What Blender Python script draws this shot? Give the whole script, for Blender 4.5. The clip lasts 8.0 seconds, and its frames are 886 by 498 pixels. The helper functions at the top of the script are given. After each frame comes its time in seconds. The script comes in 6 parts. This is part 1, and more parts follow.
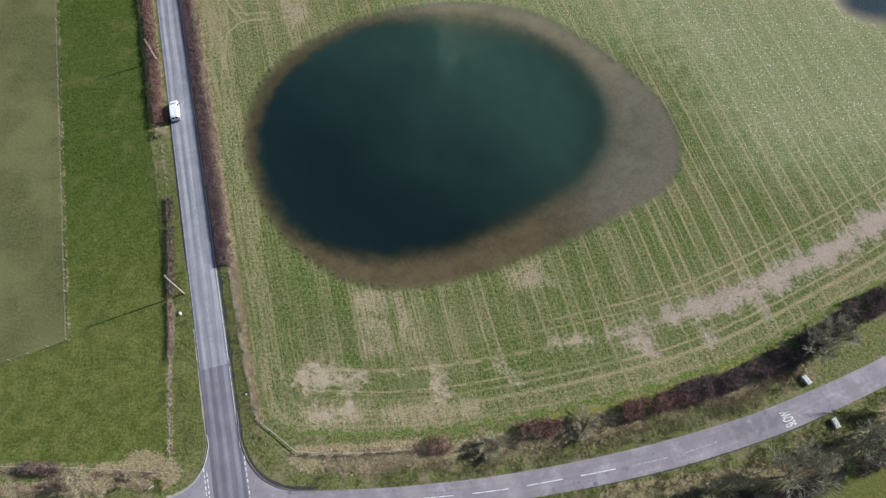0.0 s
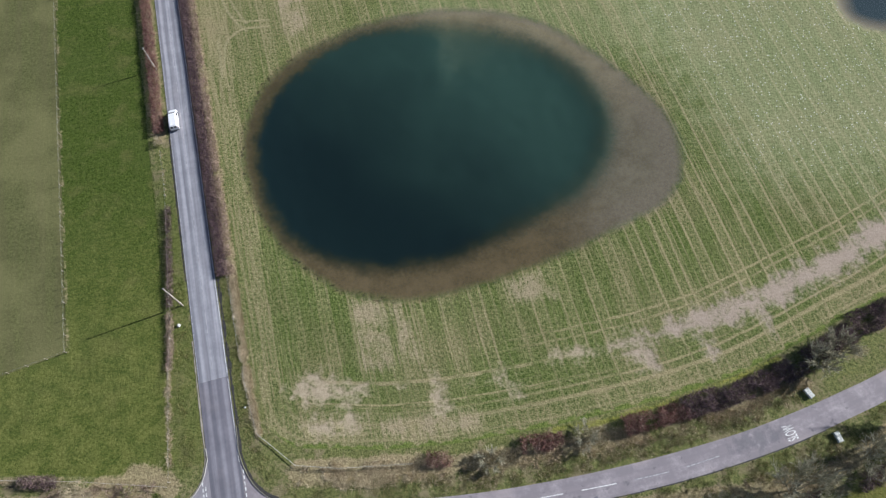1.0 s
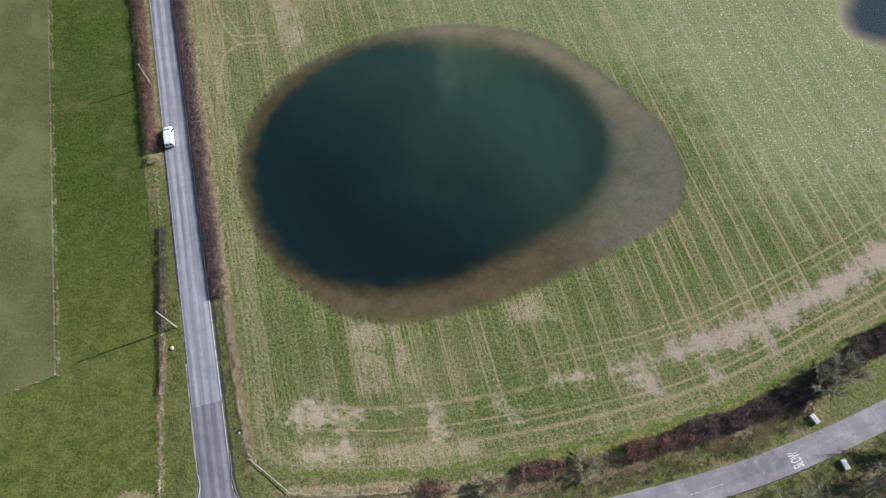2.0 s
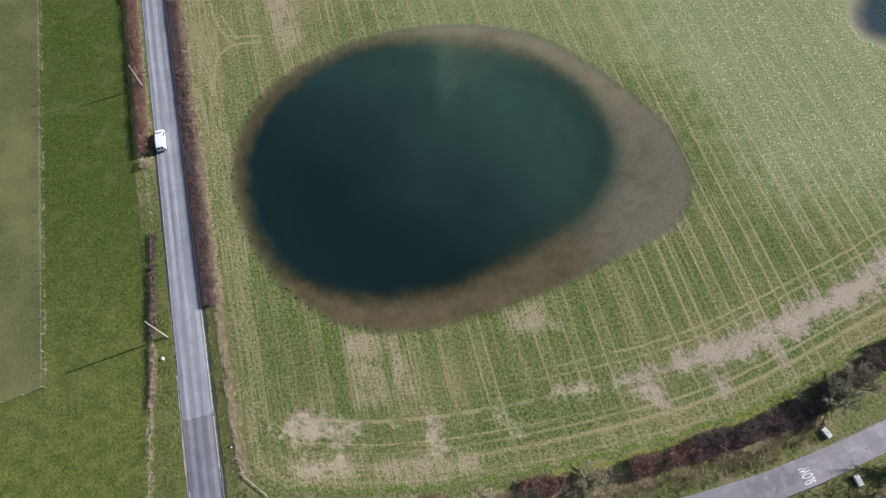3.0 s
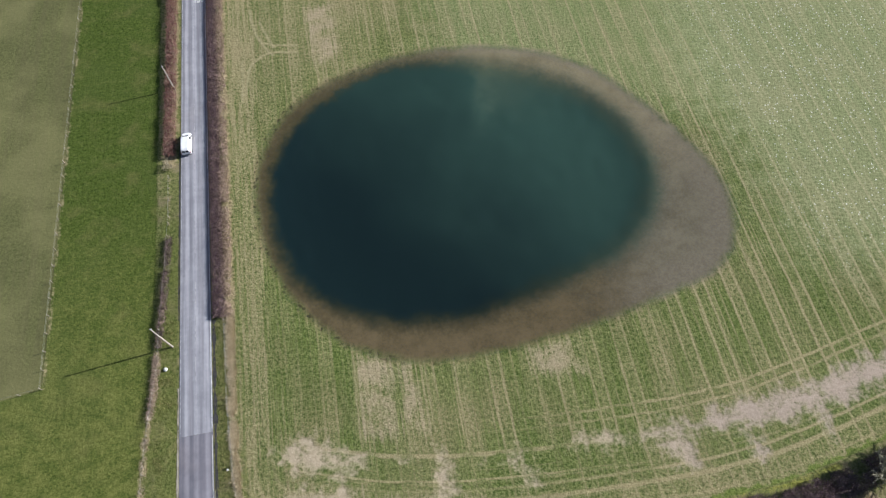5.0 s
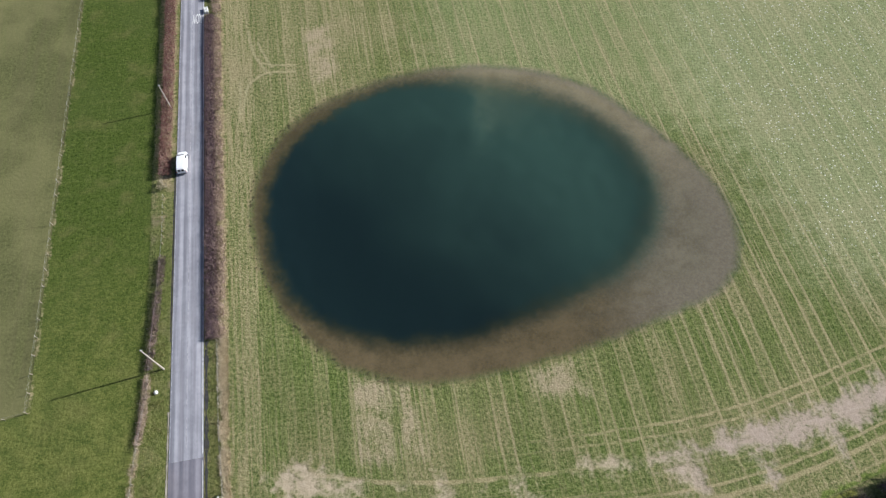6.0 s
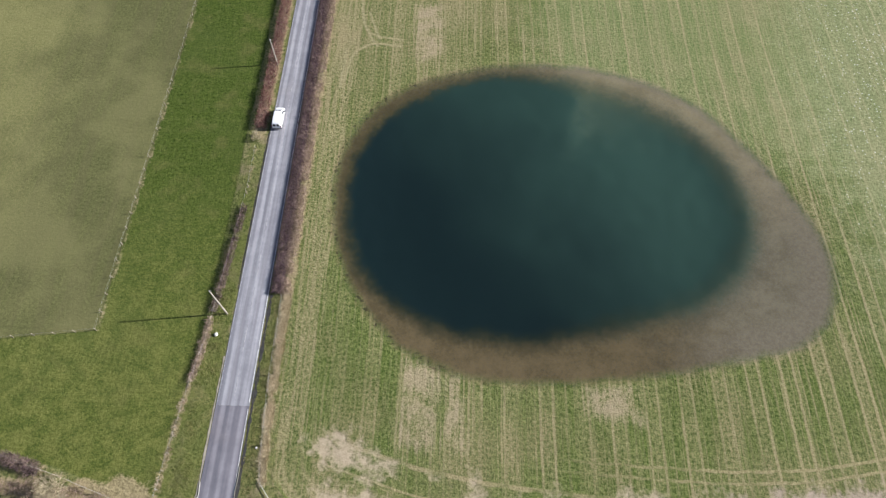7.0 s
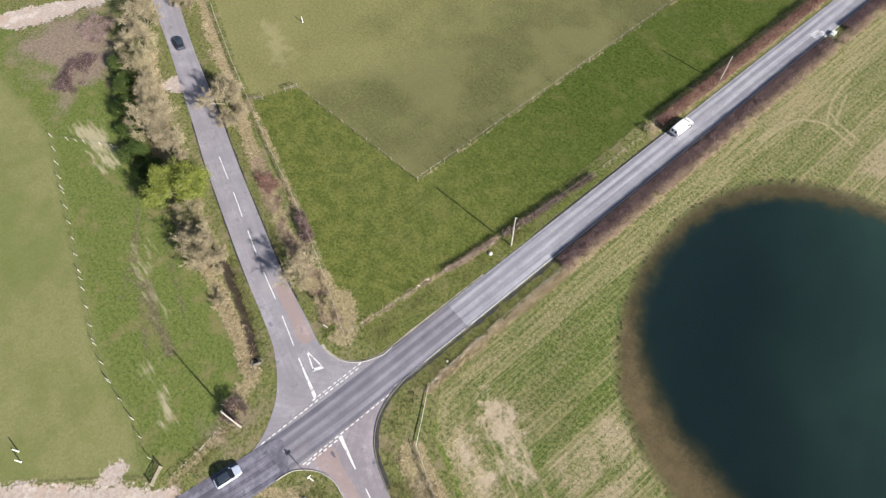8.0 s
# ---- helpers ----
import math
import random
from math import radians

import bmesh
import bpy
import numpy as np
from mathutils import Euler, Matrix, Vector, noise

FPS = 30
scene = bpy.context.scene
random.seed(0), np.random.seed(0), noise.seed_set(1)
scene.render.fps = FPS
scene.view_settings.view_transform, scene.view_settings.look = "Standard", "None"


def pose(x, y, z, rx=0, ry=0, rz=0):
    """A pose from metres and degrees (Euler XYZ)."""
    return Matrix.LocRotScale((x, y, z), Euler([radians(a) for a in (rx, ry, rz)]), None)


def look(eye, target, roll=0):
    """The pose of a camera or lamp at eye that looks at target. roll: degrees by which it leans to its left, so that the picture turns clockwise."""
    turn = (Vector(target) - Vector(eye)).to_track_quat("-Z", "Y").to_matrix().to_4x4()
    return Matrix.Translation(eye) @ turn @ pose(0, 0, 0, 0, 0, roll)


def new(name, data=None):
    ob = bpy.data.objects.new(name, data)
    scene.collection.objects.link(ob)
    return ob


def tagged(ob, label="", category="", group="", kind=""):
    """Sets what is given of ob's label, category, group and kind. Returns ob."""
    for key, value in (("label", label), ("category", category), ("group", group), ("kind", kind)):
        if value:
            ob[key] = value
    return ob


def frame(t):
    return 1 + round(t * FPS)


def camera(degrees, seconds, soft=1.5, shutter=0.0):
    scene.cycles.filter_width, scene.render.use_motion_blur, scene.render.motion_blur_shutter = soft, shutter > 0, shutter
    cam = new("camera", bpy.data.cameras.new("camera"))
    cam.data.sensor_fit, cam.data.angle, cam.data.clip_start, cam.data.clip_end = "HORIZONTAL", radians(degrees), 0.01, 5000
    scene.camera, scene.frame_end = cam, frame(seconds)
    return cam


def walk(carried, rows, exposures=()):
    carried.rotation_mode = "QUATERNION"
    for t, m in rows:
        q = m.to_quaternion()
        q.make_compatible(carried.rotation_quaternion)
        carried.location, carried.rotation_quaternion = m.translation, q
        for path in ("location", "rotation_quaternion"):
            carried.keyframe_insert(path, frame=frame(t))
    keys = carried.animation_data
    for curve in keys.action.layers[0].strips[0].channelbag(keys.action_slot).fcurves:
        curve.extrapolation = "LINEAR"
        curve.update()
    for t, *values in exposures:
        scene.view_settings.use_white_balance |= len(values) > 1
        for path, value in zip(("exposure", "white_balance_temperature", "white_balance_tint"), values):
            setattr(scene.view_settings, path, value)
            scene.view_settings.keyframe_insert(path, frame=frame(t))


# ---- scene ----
cam = camera(70.84, 8.0, soft=1.3)
# seconds, eye in metres, heading, pitch and roll in degrees
PATH_ROWS = [
    (0, 34.82, -35.29, 109.94, -15.65, -66.19, 0.34),
    (0.5, 35.35, -34.20, 110.20, -15.34, -66.42, 0.01),
    (1, 35.89, -32.77, 110.35, -15.21, -66.44, -0.08),
    (1.5, 36.43, -31.11, 110.38, -15.23, -66.26, -0.04),
    (2, 37.04, -29.48, 109.74, -15.23, -65.98, 0.03),
    (3.5, 38.31, -26.06, 105.65, -15.03, -66.08, -0.15),
    (4, 38.42, -25.42, 104.36, -14.86, -66.38, -0.06),
    (4.2, 38.37, -25.18, 103.85, -11.89, -66.44, -0.28),
    (4.5, 38.34, -24.93, 103.06, -9.85, -66.62, -0.59),
    (4.8, 38.35, -24.57, 102.43, -10.08, -66.05, -0.42),
    (5, 38.38, -24.28, 101.90, -10.10, -63.70, -0.32),
    (5.2, 38.44, -24.19, 101.40, -10.01, -61.84, -0.18),
    (6.3, 38.35, -24.50, 98.52, -10.29, -61.24, -0.32),
    (6.5, 38.06, -24.37, 98.15, -9.66, -61.25, -0.02),
    (6.8, 37.19, -24.05, 97.76, -5.43, -61.46, 0.21),
    (7, 36.31, -23.86, 97.28, 1.63, -61.66, -0.24),
    (7.2, 35.35, -23.86, 96.59, 11.60, -61.64, -0.66),
    (7.5, 33.94, -24.32, 95.44, 26.68, -61.49, -1.17),
    (7.8, 32.78, -25.33, 94.27, 41.65, -61.26, -1.66),
    (8, 32.04, -26.04, 93.37, 51.42, -61.08, -2.00),
]
EXPOSURES = [(0.0, 0.51, 5770, 10), (1.5, 0.55, 5800, 10), (3.5, 0.6, 5850, 10), (4.5, 0.65, 5900, 10), (6.5, 0.72, 5970, 10), (7.0, 0.8, 6060, 11), (7.5, 1.03, 6200, 12), (8.0, 0.96, 6280, 12)]
walk(cam, [(t, pose(x, y, z, 90 + pitch, 0, yaw) @ pose(0, 0, 0, 0, 0, roll)) for t, x, y, z, yaw, pitch, roll in PATH_ROWS], EXPOSURES)

# ---- light: a hazy low spring sun from the east, broken cloud ----
SUN_UP, SUN_AZ = 27.0, 6.5     # elevation; angle from +x towards +y
world = bpy.data.worlds.new("sky")
scene.world = world
world.use_nodes = True
wn = world.node_tree.nodes
sky = wn.new("ShaderNodeTexSky")
sky.sky_type = "NISHITA"
sky.sun_disc = False
sky.sun_elevation = radians(SUN_UP)
sky.sun_rotation = radians(90 - SUN_AZ)
sky.air_density, sky.dust_density, sky.ozone_density = 1.0, 1.2, 1.0
wn["Background"].inputs["Strength"].default_value = 0.05
world.node_tree.links.new(sky.outputs[0], wn["Background"].inputs["Color"])
sun_data = bpy.data.lights.new("sun", "SUN")
sun_data.energy, sun_data.angle, sun_data.color = 5.0, radians(0.9), (1.0, 0.95, 0.87)
sun_dir = Vector((math.cos(radians(SUN_UP)) * math.cos(radians(SUN_AZ)), math.cos(radians(SUN_UP)) * math.sin(radians(SUN_AZ)), math.sin(radians(SUN_UP))))
sun = new("sun", sun_data)
sun.matrix_world = look(sun_dir * 200, (0, 0, 0))
RNG = np.random.default_rng(7)


# ---- small geometry helpers ----
def mesh_np(name, verts, faces, mats=(), smooth=False):
    """A mesh from numpy arrays of vertices (n, 3) and faces (m, 3 or 4)."""
    me = bpy.data.meshes.new(name)
    verts, faces = np.asarray(verts, np.float32), np.asarray(faces, np.int32)
    k = faces.shape[1]
    me.vertices.add(len(verts))
    me.vertices.foreach_set("co", verts.ravel())
    me.loops.add(faces.size)
    me.loops.foreach_set("vertex_index", faces.ravel())
    me.polygons.add(len(faces))
    me.polygons.foreach_set("loop_start", np.arange(0, faces.size, k, dtype=np.int32))
    me.polygons.foreach_set("loop_total", np.full(len(faces), k, np.int32))
    if smooth:
        me.polygons.foreach_set("use_smooth", np.ones(len(faces), bool))
    me.update(calc_edges=True)
    for m in mats:
        me.materials.append(m)
    return me


def part(name, bm, material, parent=None, label=""):
    """Links a bmesh as one mesh object, under a thing where one is given."""
    me = bpy.data.meshes.new(name)
    bm.to_mesh(me)
    bm.free()
    me.materials.append(material)
    ob = new(name, me)
    if parent:
        ob.parent = parent
    return tagged(ob, label)


def part_np(name, verts, faces, material, parent=None, label="", smooth=False):
    ob = new(name, mesh_np(name, verts, faces, (material,), smooth))
    if parent:
        ob.parent = parent
    return tagged(ob, label)


def box(bm, cx, cy, cz, sx, sy, sz, rz=0.0, bevel=0.0):
    """Adds a box, given by its middle and full sizes, to a bmesh."""
    m = Matrix.Translation((cx, cy, cz)) @ Matrix.Rotation(rz, 4, "Z") @ Matrix.Diagonal((sx, sy, sz, 1))
    made = bmesh.ops.create_cube(bm, size=1, matrix=m)["verts"]
    if bevel:
        edges = list({e for v in made for e in v.link_edges})
        bmesh.ops.bevel(bm, geom=edges, offset=bevel, segments=2, affect="EDGES")


def cone(bm, p, q, r0, r1, sides=8):
    """Adds a tapered round bar from p to q."""
    p, q = Vector(p), Vector(q)
    turn = (q - p).to_track_quat("Z", "Y").to_matrix().to_4x4()
    m = Matrix.Translation((p + q) / 2) @ turn
    bmesh.ops.create_cone(bm, cap_ends=True, segments=sides, radius1=r0, radius2=r1, depth=(q - p).length, matrix=m)


def tubes(p, q, r0, r1, sides=4):
    """Open tapered tubes, many at once: arrays of ends and radii to vertices and faces."""
    p, q, r0, r1 = (np.asarray(a, float) for a in (p, q, r0, r1))
    d = q - p
    d /= np.linalg.norm(d, axis=1)[:, None] + 1e-9
    ref = np.where(np.abs(d[:, 2:3]) > 0.8, [[1.0, 0, 0]], [[0, 0, 1.0]])
    u = np.cross(d, ref)
    u /= np.linalg.norm(u, axis=1)[:, None] + 1e-9
    w = np.cross(d, u)
    a = np.arange(sides) * 2 * np.pi / sides
    ring = np.cos(a)[None, :, None] * u[:, None] + np.sin(a)[None, :, None] * w[:, None]
    v = np.concatenate([p[:, None] + ring * r0[:, None, None], q[:, None] + ring * r1[:, None, None]], 1)
    i = np.arange(sides)
    f = np.stack([i, (i + 1) % sides, (i + 1) % sides + sides, i + sides], 1)
    faces = f[None] + (np.arange(len(p)) * 2 * sides)[:, None, None]
    return v.reshape(-1, 3), faces.reshape(-1, 4)


def blades(p, d, length, width):
    """Thin triangles from base points p along d: grass, twigs, stalks."""
    p, d = np.asarray(p, float), np.asarray(d, float)
    n = len(p)
    d = d / (np.linalg.norm(d, axis=1)[:, None] + 1e-9)
    s = np.cross(d, RNG.normal(size=(n, 3)))
    s /= np.linalg.norm(s, axis=1)[:, None] + 1e-9
    w = np.broadcast_to(np.asarray(width, float), n)[:, None] / 2
    v = np.stack([p - s * w, p + s * w, p + d * np.broadcast_to(np.asarray(length, float), n)[:, None]], 1)
    return v.reshape(-1, 3), np.arange(3 * n).reshape(-1, 3)


def dist_line(x, y, line):
    """Distance of points to a polyline."""
    best = np.full(np.shape(x), 1e9)
    for (ax, ay), (bx, by) in zip(line, line[1:]):
        dx, dy = bx - ax, by - ay
        t = np.clip(((x - ax) * dx + (y - ay) * dy) / (dx * dx + dy * dy + 1e-9), 0, 1)
        best = np.minimum(best, np.hypot(x - ax - t * dx, y - ay - t * dy))
    return best


def dist_poly(x, y, poly):
    """Signed distance to a closed outline, positive inside."""
    d = dist_line(x, y, list(poly) + [poly[0]])
    inside = np.zeros(np.shape(x), bool)
    for (ax, ay), (bx, by) in zip(poly, list(poly[1:]) + [poly[0]]):
        inside ^= ((ay > y) != (by > y)) & (x < (bx - ax) * (y - ay) / (by - ay + 1e-12) + ax)
    return np.where(inside, d, -d)


def smooth_line(line, step=1.0, closed=False):
    """A smooth curve through the points, resampled evenly."""
    pts = np.array(line, float)
    n = len(pts)
    out = []
    for i in range(n if closed else n - 1):
        if closed:
            a, b, c, d = (pts[(i + k) % n] for k in (-1, 0, 1, 2))
        else:
            a, b, c, d = pts[max(i - 1, 0)], pts[i], pts[i + 1], pts[min(i + 2, n - 1)]
        m = max(2, int(np.hypot(*(c - b)) / step))
        t = (np.arange(m) / m)[:, None]
        out.append(0.5 * (2 * b + (c - a) * t + (2 * a - 5 * b + 4 * c - d) * t ** 2 + (3 * b - a - 3 * c + d) * t ** 3))
    out = np.concatenate(out)
    return out if closed else np.vstack([out, pts[-1]])


def hump(x, y, cell, seed):
    """Smooth value noise between -1 and 1 on the plan."""
    r = np.random.default_rng(seed).uniform(-1, 1, (257, 257))
    u, v = (np.asarray(x) / cell) % 256, (np.asarray(y) / cell) % 256
    i, j = np.floor(u).astype(int), np.floor(v).astype(int)
    fu, fv = u - i, v - j
    fu, fv = fu * fu * (3 - 2 * fu), fv * fv * (3 - 2 * fv)
    return (r[i, j] * (1 - fu) + r[i + 1, j] * fu) * (1 - fv) + (r[i, j + 1] * (1 - fu) + r[i + 1, j + 1] * fu) * fv


# ---- the plan, in metres: x east of the main road's west edge, y along it ----
POND = [(14.1, 45.6), (14.1, 38), (15.2, 30.6), (17.1, 25.4), (20.4, 18.7), (25.2, 13), (29.8, 9.2), (35.4, 6.5), (41.1, 5.2), (49.9, 4.6), (58, 5), (65.2, 5.7), (75.9, 7.4), (86.1, 9.8), (93, 11.5),
        (98.5, 15.2), (102, 21.7), (102.8, 29), (101.6, 35.3), (97.8, 44.3), (92.4, 53.4), (86.2, 61.4), (79, 66.9), (69.8, 71), (60.2, 72.9), (50.4, 73.3), (42.9, 72.2), (32.8, 69.3), (25.2, 65.4), (20.1, 60.4), (16.2, 54)]
DEEP = [(17.1, 41.5), (17.8, 47.8), (19.8, 54.3), (23.7, 60.6), (30.1, 65.6), (37.7, 69.5), (47.8, 71.2), (57.5, 70.8), (64, 69.4), (72.6, 66), (79.9, 61), (86, 53.6), (89.6, 44.4), (90.2, 35.8),
        (87.8, 28.2), (82.4, 22.2), (76.2, 18.9), (68, 16.3), (60.1, 14.2), (52.5, 12.5), (46.3, 12.1), (36.5, 13.6), (30.7, 15.8), (26, 18.9), (21.4, 23.6), (18.8, 29), (17.4, 35.2)]
POND_FAR = [(153, 46.5), (156, 41.5), (163, 38), (172, 36), (184, 38), (194, 44), (198, 54), (190, 62), (176, 64), (163, 60), (155, 53)]
CROP = [(9.6, 140), (9.4, 60), (9.6, 18), (9.6, -2), (10.8, -11), (14.5, -15.2), (29, -19.5), (40.5, -21.7), (56.2, -23.2), (70.6, -23.9), (81.2, -24.1), (92.4, -23.5),
        (104.7, -21.5), (117.7, -18.8), (127, -17), (145, -12), (170, -4), (260, 10), (260, 140)]
STRIP = [(-4.6, 140), (-4.4, 20), (-5.4, 0), (-6.4, -13.6), (-14, -12.4), (-24, -9.4), (-33, -6.9), (-44.5, -4.4), (-58, -0.8), (-66, 2), (-90, 14), (-200, 60), (-200, 140)]
PADDOCK = [(-22.2, 140), (-22.3, 11.9), (-55.6, 8), (-59, -0.5), (-70, 2.5), (-84, 7), (-200, 40), (-200, 140)]
SW_FIELD = [(-11, -33), (-16, -30.5), (-27, -28.5), (-45, -27), (-66, -22), (-84, -21), (-100, -30), (-200, -20), (-200, -140), (-30, -140), (-21, -66), (-15, -58), (-6.5, -49), (-6.2, -41)]
PITCH = [(-76.5, -35), (-63.3, -38.6), (-43.5, -43.8), (-31.9, -46.9), (-24.4, -48.2), (-16, -48.2), (-8, -50.5), (-17, -62), (-60, -140), (-200, -140), (-200, -40), (-90, -36)]
SE_FIELD = [(70, -46.5), (88, -49), (104, -46), (118, -43), (150, -38), (260, -20), (260, -140), (60, -140)]
SOIL = [(14.6, -4.8), (17.5, -6), (20.5, -7.2), (24.9, -8.3), (31, -8.4), (40, -12), (53, -12.8), (64, -12.3), (69, -13.1), (77.5, -13), (88.3, -12.9), (94.2, -12.9), (101.6, -12), (110.3, -10.6), (118, -9.4), (136, -4.4), (160, 3)]
SOIL_SPURS = [[(18, -12.6), (21.5, -13.6), (25.4, -14.2)], [(25, -8), (24.4, -12.8)], [(40.2, -11.5), (40.6, -16)], [(53, -12), (53.2, -16)], [(77.4, -12), (77.3, -18)], [(88.5, -12), (88.9, -18.6)], [(101.9, -12), (102, -17.4)]]
MAIN_W, MAIN_E = 0.0, 5.35
W_NORTH = [(-150, 20), (-120, 10.5), (-95.4, 2.6), (-80.6, -2), (-67, -5.6), (-57.4, -8.2), (-45.8, -11.4), (-35.2, -14.1), (-27.7, -16), (-20.6, -17.6), (-13.4, -18.8), (-7.6, -19.8), (-3.8, -19), (-1.2, -16.6), (0.1, -13.2)]
W_SOUTH = [(-150, 14), (-120, 5.5), (-99.2, -1.6), (-82.3, -6.4), (-70.7, -9.9), (-61.4, -12.6), (-51.4, -15.7), (-40.6, -18.6), (-31.9, -20.9), (-23.8, -22.9), (-17.9, -24.2), (-11.8, -25.9), (-6.3, -28.9), (-3.2, -32), (-1.4, -35), (-0.4, -38)]
E_NORTH = [(5.2, -12.8), (5.7, -16), (7, -19.4), (9.3, -22.1), (12.7, -24), (19.9, -25.9), (29, -27.9), (42.9, -30.3), (57.2, -31.9), (72.1, -32.8), (87.8, -32.9), (99, -32.2), (108.3, -31.2), (119.2, -29.6), (140, -25), (200, -8)]
E_SOUTH = [(4.9, -36.4), (5.3, -33.8), (7.4, -31.3), (10.2, -30.1), (13.4, -30.3), (20, -31.2), (30, -33), (46.5, -35), (55.9, -36.1), (65.4, -36.9), (75.5, -37.4), (85.8, -37.4), (96.6, -36.9), (108.2, -35.6), (119, -34), (141, -29.5), (202, -12.5)]
DITCH = [(-31, -23.9), (-24.1, -25.4), (-18.5, -26.9), (-12.4, -28.9)]
POND_C = smooth_line(POND, 1.5, True)
DEEP_C = smooth_line(DEEP, 1.5, True)
FAR_C = smooth_line(POND_FAR, 2.0, True)
WN_C, WS_C, EN_C, ES_C = (smooth_line(a, 1.0) for a in (W_NORTH, W_SOUTH, E_NORTH, E_SOUTH))
W_ROAD = [tuple(p) for p in WN_C] + [tuple(p) for p in WS_C[::-1]]
E_ROAD = [tuple(p) for p in EN_C] + [tuple(p) for p in ES_C[::-1]]
WATER_Z = -0.12


def road_clear(x, y):
    """Distance outside every road, in metres; negative on one."""
    d = np.maximum(MAIN_W - x, x - MAIN_E)
    return np.minimum(np.minimum(d, -dist_poly(x, y, W_ROAD)), -dist_poly(x, y, E_ROAD))


def ground_height(x, y):
    z = 0.05 * hump(x, y, 7.0, 3) + 0.03 * hump(x, y, 2.3, 4)
    so, si = dist_poly(x, y, [tuple(p) for p in POND_C]), dist_poly(x, y, [tuple(p) for p in DEEP_C])
    shelf = np.clip(so / (so + np.maximum(-si, 0) + 1e-6), 0, 1)
    bed = np.where(so < 0, np.clip(so * 0.05, -0.12, 0) + 0.12, 0)
    depth = np.where(so > 0, 0.02 + 0.5 * shelf ** 1.2, 0) + np.where(si > 0, 1.9 * (1 - np.exp(-si / 7.0)), 0)
    near = np.clip((so + 6) / 8, 0, 1)
    z = z * (1 - near) + np.where(so > 0, WATER_Z - depth + 0.06 * shelf * hump(x, y, 2.0, 9), np.where(so > -6, WATER_Z * np.clip((so + 6) / 6, 0, 1), 0))
    sf = dist_poly(x, y, [tuple(p) for p in FAR_C])
    z = z + np.where(sf > -4, -0.1 * np.clip((sf + 4) / 4, 0, 1) - 0.25 * np.clip(sf, 0, 1.2), 0)
    z = z - 0.7 * np.exp(-(dist_line(x, y, DITCH) / 0.9) ** 2)
    flat = np.clip(road_clear(x, y) / 2.0, 0, 1)
    return z * flat - 0.02 * (1 - flat)


# ---- materials ----
class Nodes:
    """Short names for the nodes of one material."""

    def __init__(self, name, rough=0.9):
        self.mat = bpy.data.materials.new(name)
        self.mat.use_nodes = True
        self.tree = self.mat.node_tree
        self.bsdf = self.tree.nodes["Principled BSDF"]
        self.bsdf.inputs["Roughness"].default_value = rough
        self.coord = self.add("ShaderNodeTexCoord")
        self.pos = self.coord.outputs["Object"]

    def add(self, kind, **settings):
        node = self.tree.nodes.new(kind)
        if "operation" in settings:
            node.operation = settings["operation"]
        if "dims" in settings:
            node.noise_dimensions = settings["dims"]
        return node

    def link(self, value, socket):
        if isinstance(value, (int, float)):
            socket.default_value = value
        elif isinstance(value, tuple):
            socket.default_value = (*value, 1.0) if len(value) == 3 and socket.type == "RGBA" else value
        else:
            self.tree.links.new(value, socket)

    def math(self, op, a, b=0.0, c=0.0):
        node = self.add("ShaderNodeMath", operation=op)
        for v, s in zip((a, b, c), node.inputs):
            self.link(v, s)
        return node.outputs[0]

    def mix(self, fac, a, b):
        node = self.add("ShaderNodeMix")
        node.data_type = "RGBA"
        self.link(fac, node.inputs[0])
        self.link(a, node.inputs[6])
        self.link(b, node.inputs[7])
        return node.outputs[2]

    def scaled(self, sx, sy, sz=1.0, vec=None):
        node = self.add("ShaderNodeMapping")
        self.link(vec or self.pos, node.inputs["Vector"])
        node.inputs["Scale"].default_value = (sx, sy, sz)
        return node.outputs[0]

    def noise(self, scale, detail=3.0, vec=None, rough=0.55):
        node = self.add("ShaderNodeTexNoise")
        self.link(vec or self.pos, node.inputs["Vector"])
        node.inputs["Scale"].default_value, node.inputs["Detail"].default_value, node.inputs["Roughness"].default_value = scale, detail, rough
        return node.outputs["Fac"]

    def line_noise(self, w, scale, detail=2.0):
        node = self.add("ShaderNodeTexNoise", dims="1D")
        self.link(w, node.inputs["W"])
        node.inputs["Scale"].default_value, node.inputs["Detail"].default_value = scale, detail
        return node.outputs["Fac"]

    def step(self, v, lo, hi):
        """A smooth step from 0 at lo to 1 at hi."""
        node = self.add("ShaderNodeMapRange")
        node.interpolation_type = "SMOOTHSTEP"
        self.link(v, node.inputs[0])
        node.inputs[1].default_value, node.inputs[2].default_value = lo, hi
        return node.outputs[0]

    def attr(self, name):
        node = self.add("ShaderNodeAttribute")
        node.attribute_name = name
        return node.outputs["Fac"]

    def xyz(self, vec=None):
        node = self.add("ShaderNodeSeparateXYZ")
        self.link(vec or self.pos, node.inputs[0])
        return node.outputs

    def uv(self):
        return self.coord.outputs["UV"]

    def bump(self, height, strength=0.4, distance=0.05):
        node = self.add("ShaderNodeBump")
        self.link(height, node.inputs["Height"])
        node.inputs["Strength"].default_value, node.inputs["Distance"].default_value = strength, distance
        self.tree.links.new(node.outputs[0], self.bsdf.inputs["Normal"])

    def random(self):
        return self.add("ShaderNodeObjectInfo").outputs["Random"]

    def island(self):
        return self.add("ShaderNodeNewGeometry").outputs["Random Per Island"]

    def done(self, colour, rough=None):
        self.link(colour, self.bsdf.inputs["Base Color"])
        if rough is not None:
            self.link(rough, self.bsdf.inputs["Roughness"])
        return self.mat


